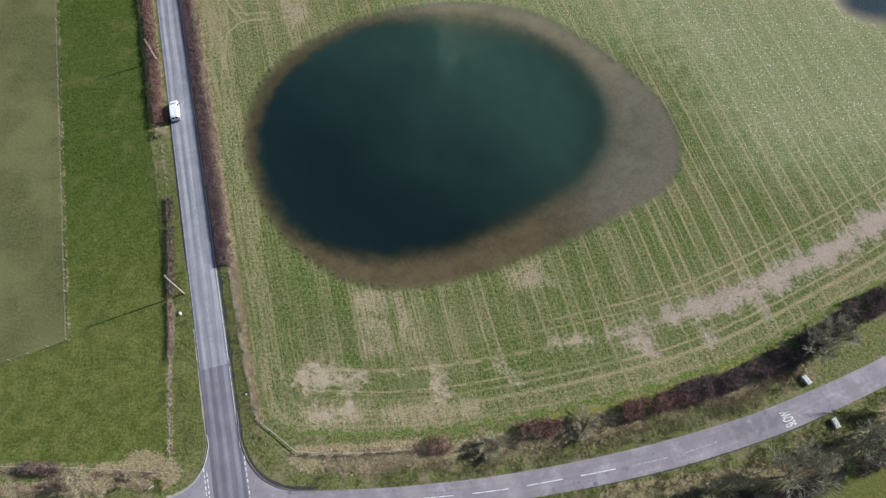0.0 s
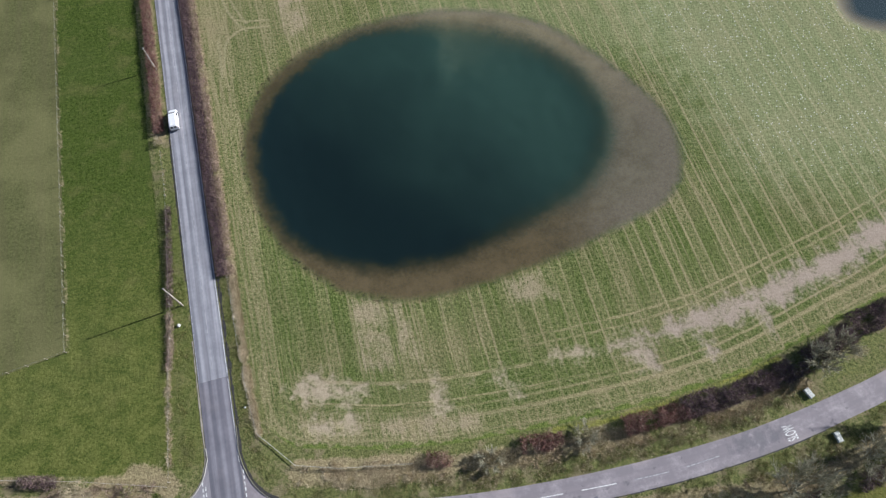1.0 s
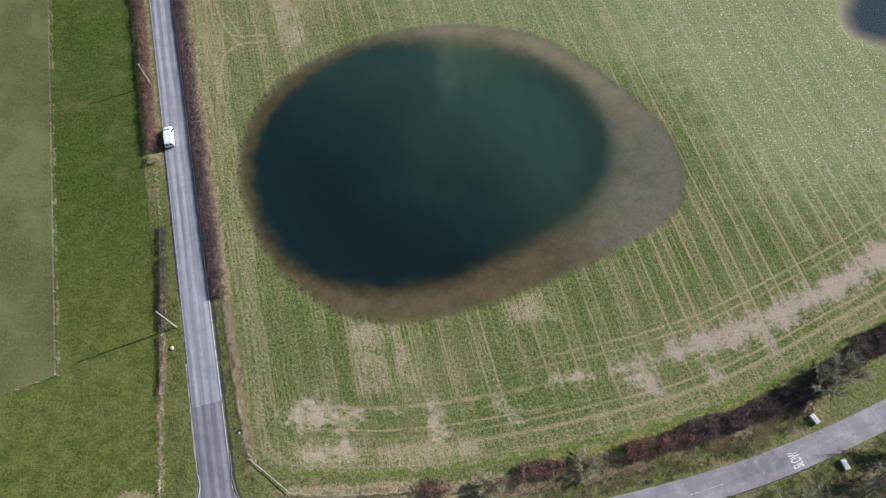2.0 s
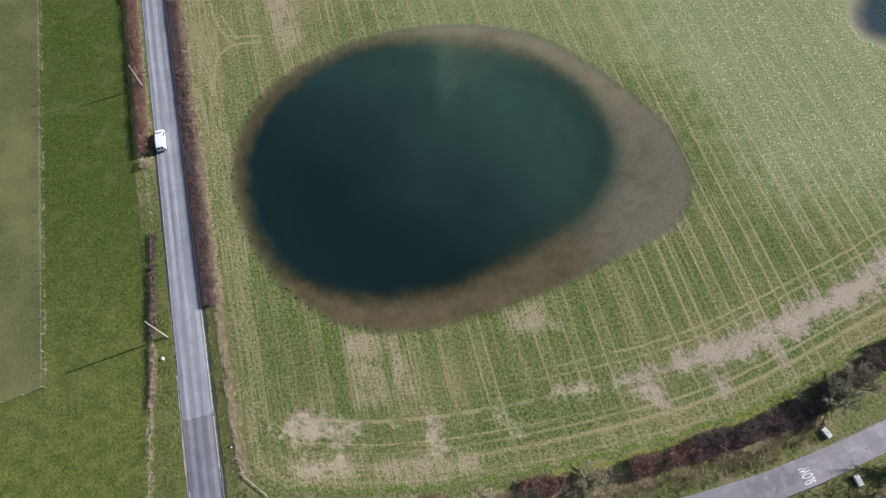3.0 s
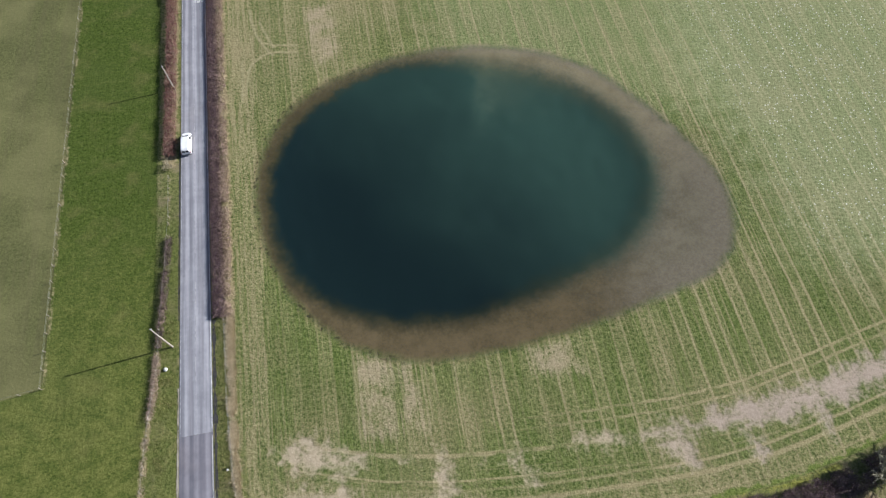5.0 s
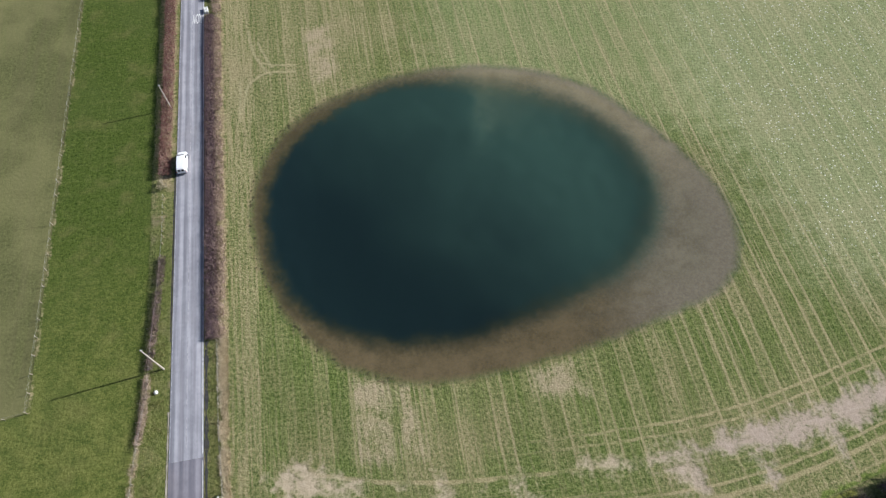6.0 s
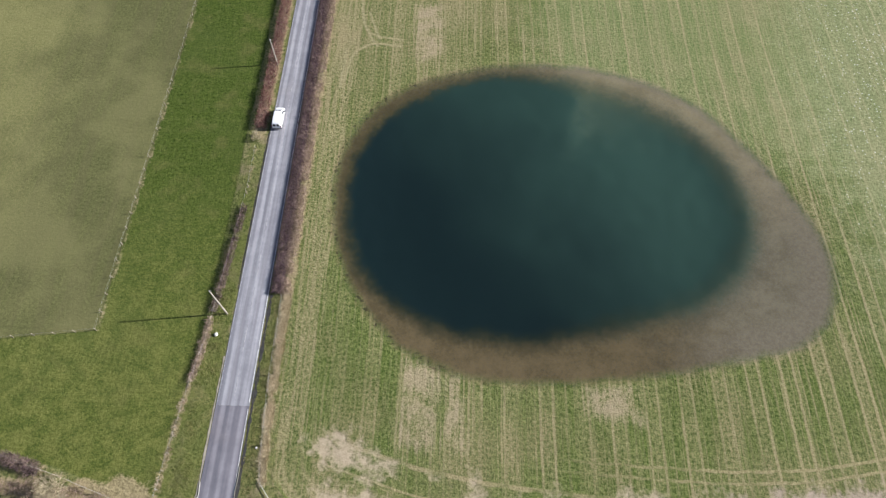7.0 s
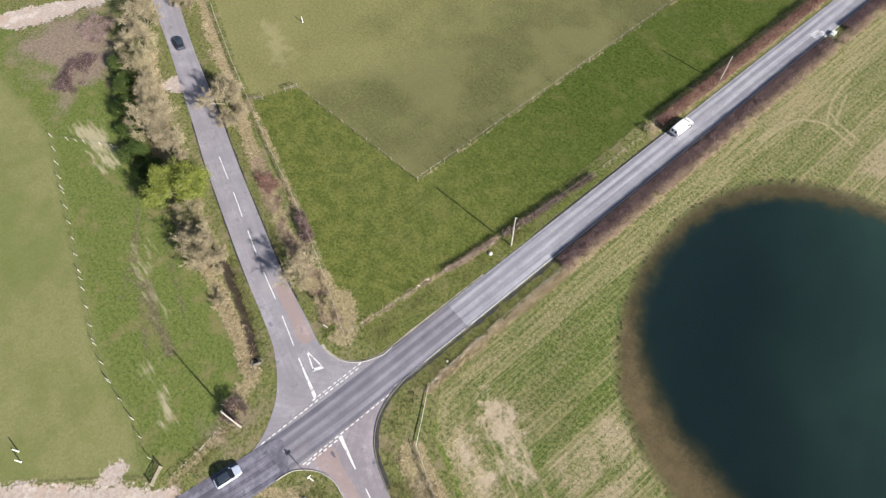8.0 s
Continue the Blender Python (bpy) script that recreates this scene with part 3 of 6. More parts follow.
    silt = n.mix(n.math("MULTIPLY", n.step(n.math("ADD", y, n.math("MULTIPLY", wob, 10.0)), 26.0, 12.0), n.step(n.math("ADD", x, n.math("MULTIPLY", wob, 14.0)), 86.0, 60.0)), silt, ochre)
    # pale washed silt along the north-east shore
    wash = n.math("MULTIPLY", n.step(n.math("ADD", x, n.math("MULTIPLY", wob, 10.0)), 48.0, 66.0), n.step(n.math("ADD", y, n.math("MULTIPLY", wob, 14.0)), 26.0, 60.0))
    washed = n.mix(n.step(n.math("ADD", n.math("MULTIPLY", tuft, 0.5), n.math("MULTIPLY", cloudy, 0.5)), 0.36, 0.64), (0.22, 0.172, 0.108), (0.315, 0.25, 0.168))
    washed = n.mix(n.math("MULTIPLY", n.step(n.attr("pond"), 2.2, 0.4), 0.6), washed, (0.27, 0.215, 0.175))
    silt = n.mix(n.math("MULTIPLY", wash, 0.85), silt, washed)
    # weed and flotsam left along the waterline
    wrack = n.math("MULTIPLY", n.step(n.math("ABSOLUTE", n.math("ADD", n.attr("pond"), n.math("MULTIPLY", wob, 1.8))), 0.9, 0.2), n.math("MULTIPLY", n.step(n.noise(1.1, 3), 0.54, 0.64), n.step(x, 60.0, 22.0)))
    col = n.mix(wet, col, silt)
    col = n.mix(n.math("MULTIPLY", wrack, 0.8), col, (0.035, 0.03, 0.018))
    ragged = n.math("ADD", n.math("MULTIPLY", wob, 2.0), n.math("ADD", n.math("MULTIPLY", n.math("SUBTRACT", n.noise(0.9, 4, rough=0.65), 0.5), 2.4), n.math("MULTIPLY", n.math("SUBTRACT", cloudy, 0.5), 2.4)))
    sunk = n.math("SUBTRACT", n.math("ADD", n.attr("deep"), ragged), n.math("MULTIPLY", n.step(y, 46.0, 64.0), 1.4))
    gentle = n.step(x, 34.0, 84.0)
    sunk = n.math("SUBTRACT", sunk, n.math("MULTIPLY", wash, 0.9))
    shoal = n.mix(n.step(x, 60.0, 84.0), (0.034, 0.033, 0.014), (0.062, 0.068, 0.042))
    weed = n.mix(n.step(sunk, -3.2, 1.2), col, n.mix(wash, shoal, (0.115, 0.115, 0.07)))
    reach = n.math("ADD", n.math("ADD", 1.3, n.math("MULTIPLY", n.step(y, 48.0, 18.0), 1.3)), n.math("MULTIPLY", n.math("ADD", gentle, n.math("MULTIPLY", wash, 0.5)), 2.2))
    drop = n.step(n.math("DIVIDE", n.math("ADD", sunk, 0.4), reach), -1.0, 1.0)
    # fine silt hangs in the water towards the inflow and turns it teal
    murk = n.math("ADD", n.math("MULTIPLY", n.math("SUBTRACT", x, 34.0), 0.014), n.math("MULTIPLY", n.math("SUBTRACT", y, 26.0), 0.01))
    murk = n.step(n.math("ADD", murk, n.math("MULTIPLY", n.math("SUBTRACT", n.noise(0.045, 3), 0.5), 0.4)), 0.02, 1.04)
    deep_col = n.mix(murk, (0.0055, 0.0135, 0.016), (0.038, 0.075, 0.063))
    veil = n.math("MULTIPLY", n.step(n.math("ADD", n.attr("streak"), n.math("MULTIPLY", wob, 3.5)), -2.6, 1.8), n.step(n.math("ADD", y, n.math("MULTIPLY", wob, 8.0)), 46.0, 66.0))
    deep_col = n.mix(n.math("MULTIPLY", veil, 0.55), deep_col, (0.085, 0.125, 0.098))
    plume = n.math("MULTIPLY", n.math("MULTIPLY", n.step(n.math("ADD", x, n.math("MULTIPLY", wob, 4.0)), 60.0, 64.0), n.step(x, 96.0, 64.0)), n.step(n.math("ADD", y, n.math("MULTIPLY", wob, 9.0)), 50.0, 74.0))
    deep_col = n.mix(n.math("MULTIPLY", plume, 0.6), deep_col, (0.1, 0.118, 0.082))
    col = n.mix(lake, col, n.mix(drop, weed, deep_col))
    col = n.mix(n.step(n.math("ADD", n.attr("pond_far"), n.math("MULTIPLY", wob, 2.0)), 0.5, 5.0), col, (0.036, 0.052, 0.066))
    mown = n.math("MAXIMUM", n.step(n.attr("pitch"), -0.3, 0.3), n.step(n.attr("paddock"), -0.3, 0.3))
    calm = n.math("SUBTRACT", 1.0, n.math("MULTIPLY", n.math("MAXIMUM", wet, n.math("MAXIMUM", n.math("MULTIPLY", n.math("MAXIMUM", n.step(n.attr("strip"), -0.3, 0.3), n.step(n.attr("sw_field"), -0.3, 0.3)), 0.4), n.math("MAXIMUM", n.math("MULTIPLY", mown, 0.75), n.math("MAXIMUM", n.math("MULTIPLY", n.step(n.attr("earth"), -0.8, 0.6), 0.8), n.math("MULTIPLY", n.step(bare, -1.0, 1.5), 0.7))))), 0.9))
    n.bump(n.math("MULTIPLY", n.math("ADD", fine, n.math("MULTIPLY", grain, 0.25)), calm), 0.62, 0.34)
    return n.done(col)


def asphalt(name, dark, light, cracks=0.5, tracks=0.5, tint=(0.3, 0.22, 0.19), streaks=0.42, mottle=1.1, stain=None):
    """Worn chip-sealed road; u runs across in metres, v along."""
    n = Nodes(name, 0.88)
    u, v, _ = n.xyz(n.uv())
    streak = n.noise(1.0, 4, n.scaled(1.5, 0.04, vec=n.uv()))
    patchy = n.noise(0.28, 4)
    stone = n.noise(14.0, 3)
    lane = n.math("ABSOLUTE", n.math("SUBTRACT", n.math("FRACT", n.math("MULTIPLY", n.math("ADD", u, 0.45), 0.62)), 0.5))
    f = n.math("ADD", n.math("MULTIPLY", n.step(streak, 0.3, 0.7), streaks), n.math("MULTIPLY", n.step(lane, 0.1, 0.42), tracks * 0.4))
    f = n.math("ADD", f, n.math("MULTIPLY", n.math("SUBTRACT", patchy, 0.5), mottle))
    f = n.math("ADD", f, n.math("MULTIPLY", n.math("SUBTRACT", n.noise(1.4, 5, rough=0.65), 0.5), mottle * 0.6))
    f = n.math("ADD", f, n.math("MULTIPLY", n.math("SUBTRACT", stone, 0.5), 0.4))
    warm = n.math("MULTIPLY", n.step(n.noise(1.0, 3, n.scaled(0.9, 0.025, vec=n.uv())), 0.42, 0.66), streaks * 0.7)
    col = n.mix(n.step(f, -0.1, 1.0), dark, light)
    col = n.mix(warm, col, tuple(c * k for c, k in zip(light, (0.86, 0.8, 0.8))))
    seal = n.math("MULTIPLY", n.step(n.noise(0.55, 5, rough=0.7), 0.60, 0.66), cracks)
    col = n.mix(seal, col, (0.085, 0.085, 0.095))
    col = n.mix(n.math("MULTIPLY", n.step(n.noise(0.12, 2), 0.55, 0.75), 0.25), col, tint)
    if stain:
        px, py, _ = n.xyz()
        far = n.math("SQRT", n.math("ADD", n.math("POWER", n.math("DIVIDE", n.math("SUBTRACT", px, stain[0]), 6.5), 2.0), n.math("POWER", n.math("DIVIDE", n.math("SUBTRACT", py, stain[1]), 2.2), 2.0)))
        dark_f = n.step(n.math("ADD", far, n.math("MULTIPLY", n.math("SUBTRACT", n.noise(0.6, 5, rough=0.65), 0.5), 3.2)), 1.1, 0.2)
        col = n.mix(n.math("MULTIPLY", dark_f, 0.7), col, (0.13, 0.125, 0.14))
    n.bump(stone, 0.25, 0.01)
    return n.done(col)


def road_paint(name, colour, under, keep):
    """Worn white lines, rubbed through to the road."""
    n = Nodes(name, 0.7)
    worn = n.step(n.math("ADD", n.math("MULTIPLY", n.noise(1.3, 4), 0.6), n.math("MULTIPLY", n.noise(9, 3), 0.4)), keep - 0.06, keep + 0.06)
    return n.done(n.mix(worn, colour, under))


def water_material():
    """Clear shallow water: what lies under it shows through, and the sky is mirrored on top."""
    n = Nodes("water", 0.08)
    t = n.tree
    ripple = n.math("ADD", n.noise(1.6, 3, n.scaled(1.0, 0.5)), n.math("MULTIPLY", n.noise(0.2, 2), 0.6))
    bump = t.nodes.new("ShaderNodeBump")
    bump.inputs["Strength"].default_value, bump.inputs["Distance"].default_value = 0.1, 0.04
    t.links.new(ripple, bump.inputs["Height"])
    gloss = t.nodes.new("ShaderNodeBsdfGlossy")
    gloss.inputs["Roughness"].default_value = 0.1
    clear = t.nodes.new("ShaderNodeBsdfTransparent")
    clear.inputs["Color"].default_value = (0.84, 0.94, 0.91, 1)
    fres = t.nodes.new("ShaderNodeFresnel")
    fres.inputs["IOR"].default_value = 1.333
    both = t.nodes.new("ShaderNodeMixShader")
    for s in (gloss.inputs["Normal"], fres.inputs["Normal"]):
        t.links.new(bump.outputs[0], s)
    t.links.new(fres.outputs[0], both.inputs[0])
    t.links.new(clear.outputs[0], both.inputs[1])
    t.links.new(gloss.outputs[0], both.inputs[2])
    t.links.new(both.outputs[0], t.nodes["Material Output"].inputs["Surface"])
    return n.mat


def paint(name, colour, rough=0.3, metal=0.0):
    n = Nodes(name, rough)
    n.bsdf.inputs["Metallic"].default_value = metal
    dirt = n.step(n.noise(1.5, 4), 0.45, 0.8)
    return n.done(n.mix(n.math("MULTIPLY", dirt, 0.25), colour, tuple(c * 0.6 for c in colour)))


M_GROUND = ground_material()
M_ROAD = asphalt("asphalt_worn", (0.165, 0.165, 0.19), (0.44, 0.435, 0.47), 0.15, 0.8, (0.28, 0.26, 0.26), 0.36, 0.6)
M_ROAD_NEW = asphalt("asphalt_dark", (0.11, 0.107, 0.13), (0.34, 0.325, 0.36), 0.08, 0.8, (0.26, 0.22, 0.22), 0.24, 0.5)
M_ROAD_SOUTH = asphalt("asphalt_patched", (0.07, 0.068, 0.09), (0.26, 0.25, 0.3), 0.8, 0.5, (0.2, 0.18, 0.2), 0.5, 1.5)
M_LANE = asphalt("asphalt_lane", (0.225, 0.2, 0.216), (0.57, 0.51, 0.525), 0.45, 0.0, (0.48, 0.4, 0.385), 0.12, 1.3, (91.5, -34.7))
M_LANE_WEST = asphalt("asphalt_lane_grey", (0.23, 0.215, 0.235), (0.55, 0.515, 0.545), 0.35, 0.0, (0.46, 0.39, 0.38), 0.12, 0.9)
M_PINK = asphalt("asphalt_reddish", (0.29, 0.225, 0.213), (0.5, 0.405, 0.385), 0.3, 0.0, streaks=0.0, mottle=1.3)
M_LINE = road_paint("road_paint_white", (0.72, 0.71, 0.7), (0.3, 0.29, 0.3), 0.56)
M_LINE_OLD = road_paint("road_paint_rubbed", (0.46, 0.45, 0.46), (0.24, 0.235, 0.25), 0.5)
M_WATER = water_material()
M_KERB = surface("kerb_stone", (0.34, 0.32, 0.28), (0.55, 0.52, 0.46), 1.5)
M_EDGE_DARK = surface("road_edge_dirt_shade", (0.02, 0.019, 0.019), (0.06, 0.056, 0.052), 1.2)
M_CONCRETE = surface("old_concrete", (0.14, 0.13, 0.11), (0.28, 0.265, 0.23), 2.5)
M_DUST = surface("road_edge_dust", (0.25, 0.22, 0.165), (0.44, 0.39, 0.31), 1.6)
M_POLE = surface("weathered_pole_wood", (0.28, 0.25, 0.21), (0.5, 0.46, 0.4), 2.0)
M_POST = surface("fence_post_wood", (0.17, 0.145, 0.11), (0.38, 0.335, 0.26), 3.0)
M_RAIL_OLD = surface("grey_rail_wood", (0.13, 0.11, 0.085), (0.27, 0.235, 0.18), 2.0)
M_PALE = surface("pale_post_wood", (0.38, 0.36, 0.3), (0.58, 0.56, 0.49), 3.0)
M_WHITE = surface("white_painted_wood", (0.62, 0.62, 0.58), (0.82, 0.82, 0.79), 3.0)
M_WIRE = surface("galvanised_wire", (0.4, 0.4, 0.39), (0.6, 0.6, 0.58), 3.0, 0.4, 0.8)
M_STEEL = surface("grey_steel", (0.3, 0.31, 0.32), (0.46, 0.47, 0.48), 2.0, 0.5, 0.6)
M_STONE = surface("pale_stone", (0.48, 0.47, 0.43), (0.72, 0.71, 0.67), 2.5)
M_BARK = surface("grey_bark", (0.15, 0.13, 0.09), (0.31, 0.275, 0.195), 3.0)
M_TWIG_TAN = stalks("twigs_tan", (0.17, 0.143, 0.092), (0.46, 0.392, 0.258))
M_TWIG_GREY = stalks("twigs_grey", (0.13, 0.12, 0.07), (0.36, 0.33, 0.21))
M_LIMB = stalks("branches_grey_green", (0.22, 0.207, 0.145), (0.5, 0.465, 0.345))
M_TWIG_RED = stalks("twigs_reddish", (0.1, 0.046, 0.042), (0.29, 0.148, 0.122))
M_TWIG_DARK = stalks("twigs_dark", (0.046, 0.031, 0.035), (0.175, 0.118, 0.118))
M_TWIG_PURPLE = stalks("twigs_purple", (0.068, 0.045, 0.053), (0.215, 0.148, 0.155))
M_TWIG_MAUVE = stalks("twigs_mauve", (0.15, 0.105, 0.098), (0.36, 0.27, 0.245))
M_TWIG_PINK = stalks("twigs_pinkish", (0.18, 0.125, 0.102), (0.47, 0.35, 0.275))
M_STRAW = stalks("dry_stalks", (0.27, 0.212, 0.132), (0.58, 0.475, 0.32))
M_STRAW_PALE = stalks("bleached_stalks", (0.4, 0.325, 0.2), (0.72, 0.62, 0.43))
M_GRASS = stalks("rough_grass", (0.085, 0.095, 0.03), (0.285, 0.255, 0.105))
M_LEAF = stalks("green_leaves", (0.05, 0.085, 0.014), (0.165, 0.2, 0.035))
M_EVERGREEN = stalks("dark_evergreen_leaves", (0.028, 0.05, 0.013), (0.1, 0.135, 0.034))
M_IVY = stalks("yellow_green_leaves", (0.085, 0.115, 0.02), (0.26, 0.285, 0.06))
M_BODY_WHITE = paint("car_paint_white", (0.8, 0.8, 0.82), 0.3)
M_BODY_SILVER = paint("car_paint_silver", (0.6, 0.66, 0.78), 0.3, 0.35)
M_BODY_BLUE = paint("car_paint_dark_blue", (0.05, 0.065, 0.09), 0.3, 0.3)
M_GLASS = surface("tinted_car_glass", (0.012, 0.014, 0.018), (0.02, 0.023, 0.028), 1.0, 0.08, 0.0, 0.0)
M_RUBBER = surface("black_rubber", (0.02, 0.02, 0.02), (0.04, 0.04, 0.04), 8.0, 0.8)
M_LAMP_RED = paint("red_lamp_plastic", (0.35, 0.02, 0.02), 0.25)
M_LAMP_CLEAR = paint("clear_lamp_plastic", (0.75, 0.75, 0.72), 0.2)
M_PLASTIC = paint("black_trim", (0.03, 0.03, 0.03), 0.6)


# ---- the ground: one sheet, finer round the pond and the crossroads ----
def axis(lo, hi, far):
    out = [-far, -far * 0.55, -far * 0.3]
    return np.array([lo + v for v in out] + list(np.arange(lo, hi + 0.5, 1.0)) + [hi - v for v in out[::-1]])


DRY_LINES = [  # half width, then the line
    (0.28, [(-22.3, 140), (-22.3, 11.9)]), (-0.1, [(-22.3, 11.9), (-55.6, 8)]),
    (1.4, [(-1.9, 120), (-1.9, 54)]), (0.15, [(-2.2, 51), (-2.1, 41), (-2.4, 33)]), (0.5, [(-3.9, 14), (-4.9, 3), (-5.8, -5), (-6.5, -15)]),
    (0.95, [(8.7, 130), (8.7, 60), (8.6, 19)]), (0.5, [(8.6, 19), (8.7, -3), (9.1, -11.5)]), (-0.1, [(-0.35, 50), (-0.35, 0), (-0.5, -12)]),
    (2.4, [(15, -19.6), (24, -21.8), (34, -23.6)]), (1.6, [(34, -24), (60, -27.6), (72, -28.6)]),
    (2.3, [(-7, -16), (-12, -14.4), (-18, -13.6)]), (1.3, [(-18, -14.2), (-22, -13.9), (-30, -12.4), (-40, -9.6), (-52, -6.2)]), (1.2, [(-52, -6.2), (-58, -3.9), (-70, -0.4), (-84, 3.9), (-100, 9.4)]), (0.45, [(-55, -1.8), (-44.6, -4.5), (-36.7, -7), (-30, -8.7), (-20.5, -11.2)]),
    (2.2, [(-12, -12.6), (-9, -14)]),
    (1.3, [(-10, -31), (-16, -29.2), (-24, -27.8), (-36, -26)]), (2.2, [(-40, -25), (-60, -20), (-84, -11)]),
    (0.8, [(-6.2, -38), (-5.2, -44), (-4.4, -48)]), (1.4, [(-8, -35), (-10, -33)]), (1.0, [(5, -38.5), (8, -36), (12, -34.6)]),
    (1.6, [(62, -38.6), (75, -40), (86, -42), (98, -43.5), (110, -40.5), (120, -37.5)]), (1.0, [(84, -29.4), (104, -28)]), (0.9, [(16, -26.3), (40, -31.4)]),
]
STRAW_PATCHES = [[(29.4, 7.6), (34.4, 7), (33.8, -5.6), (29.5, -4.8)], [(36.4, 5.4), (37.8, 5), (38.8, -6.2), (36, -5)], [(27, 90), (33, 90), (33, 76), (29, 74)], [(58, 4), (66, 4), (66, -1), (59, 0)],
                 [(10, 120), (14.5, 120), (15, 40), (14, -4), (10, -6)], [(16.5, -11.1), (27, -13.5), (26.6, -16.4), (17, -14.4)],
                 [(-77, -31), (-74, -26), (-62, -27.5), (-62, -31.5)], [(-80, 12), (-66, 7.5), (-61, 9), (-64, 13), (-74, 16)], [(-24, -43.2), (-22.6, -41.4), (-21.2, -41.8), (-21.8, -43.2)], [(-19.4, -43), (-18, -41.6), (-13, -42.8), (-11.6, -44.2), (-13, -45), (-16, -44.4)], [(-43, -31.5), (-38, -33), (-38, -34), (-43, -33)], [(-44, -34), (-28, -36), (-28, -37), (-44, -35.6)], [(30, -15), (47, -18), (46, -20), (30, -17.6)]]
EARTH = [[(-60, -140), (-21, -67.6), (-18, -64), (-15, -60.8), (-11.5, -56.4), (-7.5, -51.9), (-3.2, -48), (-1, -50), (-4, -70), (-10, -140)], [(-13.2, -52), (-10.8, -50.6), (-9.4, -54), (-11.6, -56)],
         [(-125, -38), (-112, -31.5), (-108.6, -25.4), (-107.2, -19.4), (-106.2, -13), (-104, -6), (-108, -4), (-111, -14), (-114.5, -22.7), (-117, -29.6), (-130, -36)],
         [(-72, -6.2), (-69.8, -10.5), (-73.5, -13), (-75.5, -9)]]
SCRUB_EARTH = [[(-108, -29), (-107, -18), (-101, -11), (-92, -11), (-89, -19), (-83, -23), (-82, -30), (-92, -31), (-103, -31)], [(-7.6, -34), (-4.6, -35), (-5, -39), (-7.4, -39)]]
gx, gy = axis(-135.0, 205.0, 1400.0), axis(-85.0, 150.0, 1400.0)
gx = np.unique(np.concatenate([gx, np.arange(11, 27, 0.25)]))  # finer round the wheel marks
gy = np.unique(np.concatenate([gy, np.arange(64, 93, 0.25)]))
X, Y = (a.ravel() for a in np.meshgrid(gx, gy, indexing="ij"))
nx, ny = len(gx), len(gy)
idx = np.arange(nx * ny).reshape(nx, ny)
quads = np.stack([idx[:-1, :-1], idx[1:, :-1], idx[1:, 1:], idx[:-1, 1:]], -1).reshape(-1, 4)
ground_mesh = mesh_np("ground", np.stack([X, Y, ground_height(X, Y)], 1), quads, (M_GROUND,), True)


def ground_value(name, values):
    ground_mesh.attributes.new(name, "FLOAT", "POINT").data.foreach_set("value", np.asarray(values, np.float32))


for attr_name, poly in (("crop", CROP), ("strip", STRIP), ("paddock", PADDOCK), ("sw_field", SW_FIELD), ("pitch", PITCH), ("se_field", SE_FIELD),
                        ("pond", [tuple(p) for p in POND_C]), ("pond_far", [tuple(p) for p in FAR_C])):
    ground_value(attr_name, np.clip(dist_poly(X, Y, poly), -60, 60))
soil_width = np.interp(X, [12, 15.5, 21, 26, 30, 38, 40.5, 43, 50, 53, 56, 62, 66, 70, 75, 78, 82, 86, 92, 100, 140], [-1.5, 0.5, 1.9, 1.6, -1.3, -1.2, 0.4, -1.6, -1.2, 0.3, -1.4, -0.8, 0.3, -0.9, 0.3, 1.2, -0.3, 1.0, 1.5, 1.9, 2.2])
spurs = np.max([0.4 - dist_line(X, Y, l) for l in SOIL_SPURS], axis=0)
ground_value("soil", np.clip(np.maximum(soil_width - dist_line(X, Y, SOIL), spurs), -30, 5))
ground_value("deep", np.clip(dist_poly(X, Y, [tuple(p) for p in DEEP_C]), -20, 20))
ground_value("moss", (0.5 - dist_line(X, Y, [(58, -24), (66, -24.9), (72, -24.8), (82, -24.7), (92, -24.2), (101, -22.9)])).clip(-10, 2))
ground_value("dry", np.max([w - dist_line(X, Y, l) for w, l in DRY_LINES], axis=0).clip(-20, 5))
ground_value("straw", np.max([dist_poly(X, Y, p) for p in STRAW_PATCHES], axis=0).clip(-20, 8))
ground_value("earth", np.max([dist_poly(X, Y, p) for p in EARTH], axis=0).clip(-20, 8))
ground_value("scrub", np.max([dist_poly(X, Y, p) for p in SCRUB_EARTH], axis=0).clip(-20, 8))
TYRE = [[(24.8, 79.9), (19.9, 80.6), (17.9, 81.7)], [(24.5, 77.9), (20.4, 78.6), (17.9, 78.4), (15.2, 76.4), (14.2, 74.5), (13.4, 68)], [(15.2, 92), (15.4, 89.2), (16.2, 84.4), (18.1, 80), (19.5, 77.9)], [(17.2, 88), (17.8, 85.7), (19.8, 80.1)],
        [(12.9, 77), (12.9, 73), (12.6, 66)]]
ground_value("tyre", np.max([0.26 - dist_line(X, Y, l) for l in TYRE], axis=0).clip(-10, 2))
MUD = [[(-36, -35.6), (-33.9, -36.4), (-28.2, -37.7), (-22.1, -38.7)], [(-52, -29), (-42, -34.6), (-33, -38.4), (-24, -41.5)], [(-48, -26.6), (-34, -31.6), (-24, -34.4)], [(-46, -33), (-36, -40)]]
ground_value("mud", np.max([w - dist_line(X, Y, l) for w, l in zip((0.75, 0.35, 0.3, 0.25), MUD)], axis=0).clip(-10, 2))
# the second, thin line paints shade beside the field fence in the ditch colour
ground_value("ditch", np.maximum(0.75 - dist_line(X, Y, DITCH), 0.12 - dist_line(X, Y, [(-47, -5.1), (-36, -7.9), (-29, -10), (-20.6, -12.6)])).clip(-10, 2))
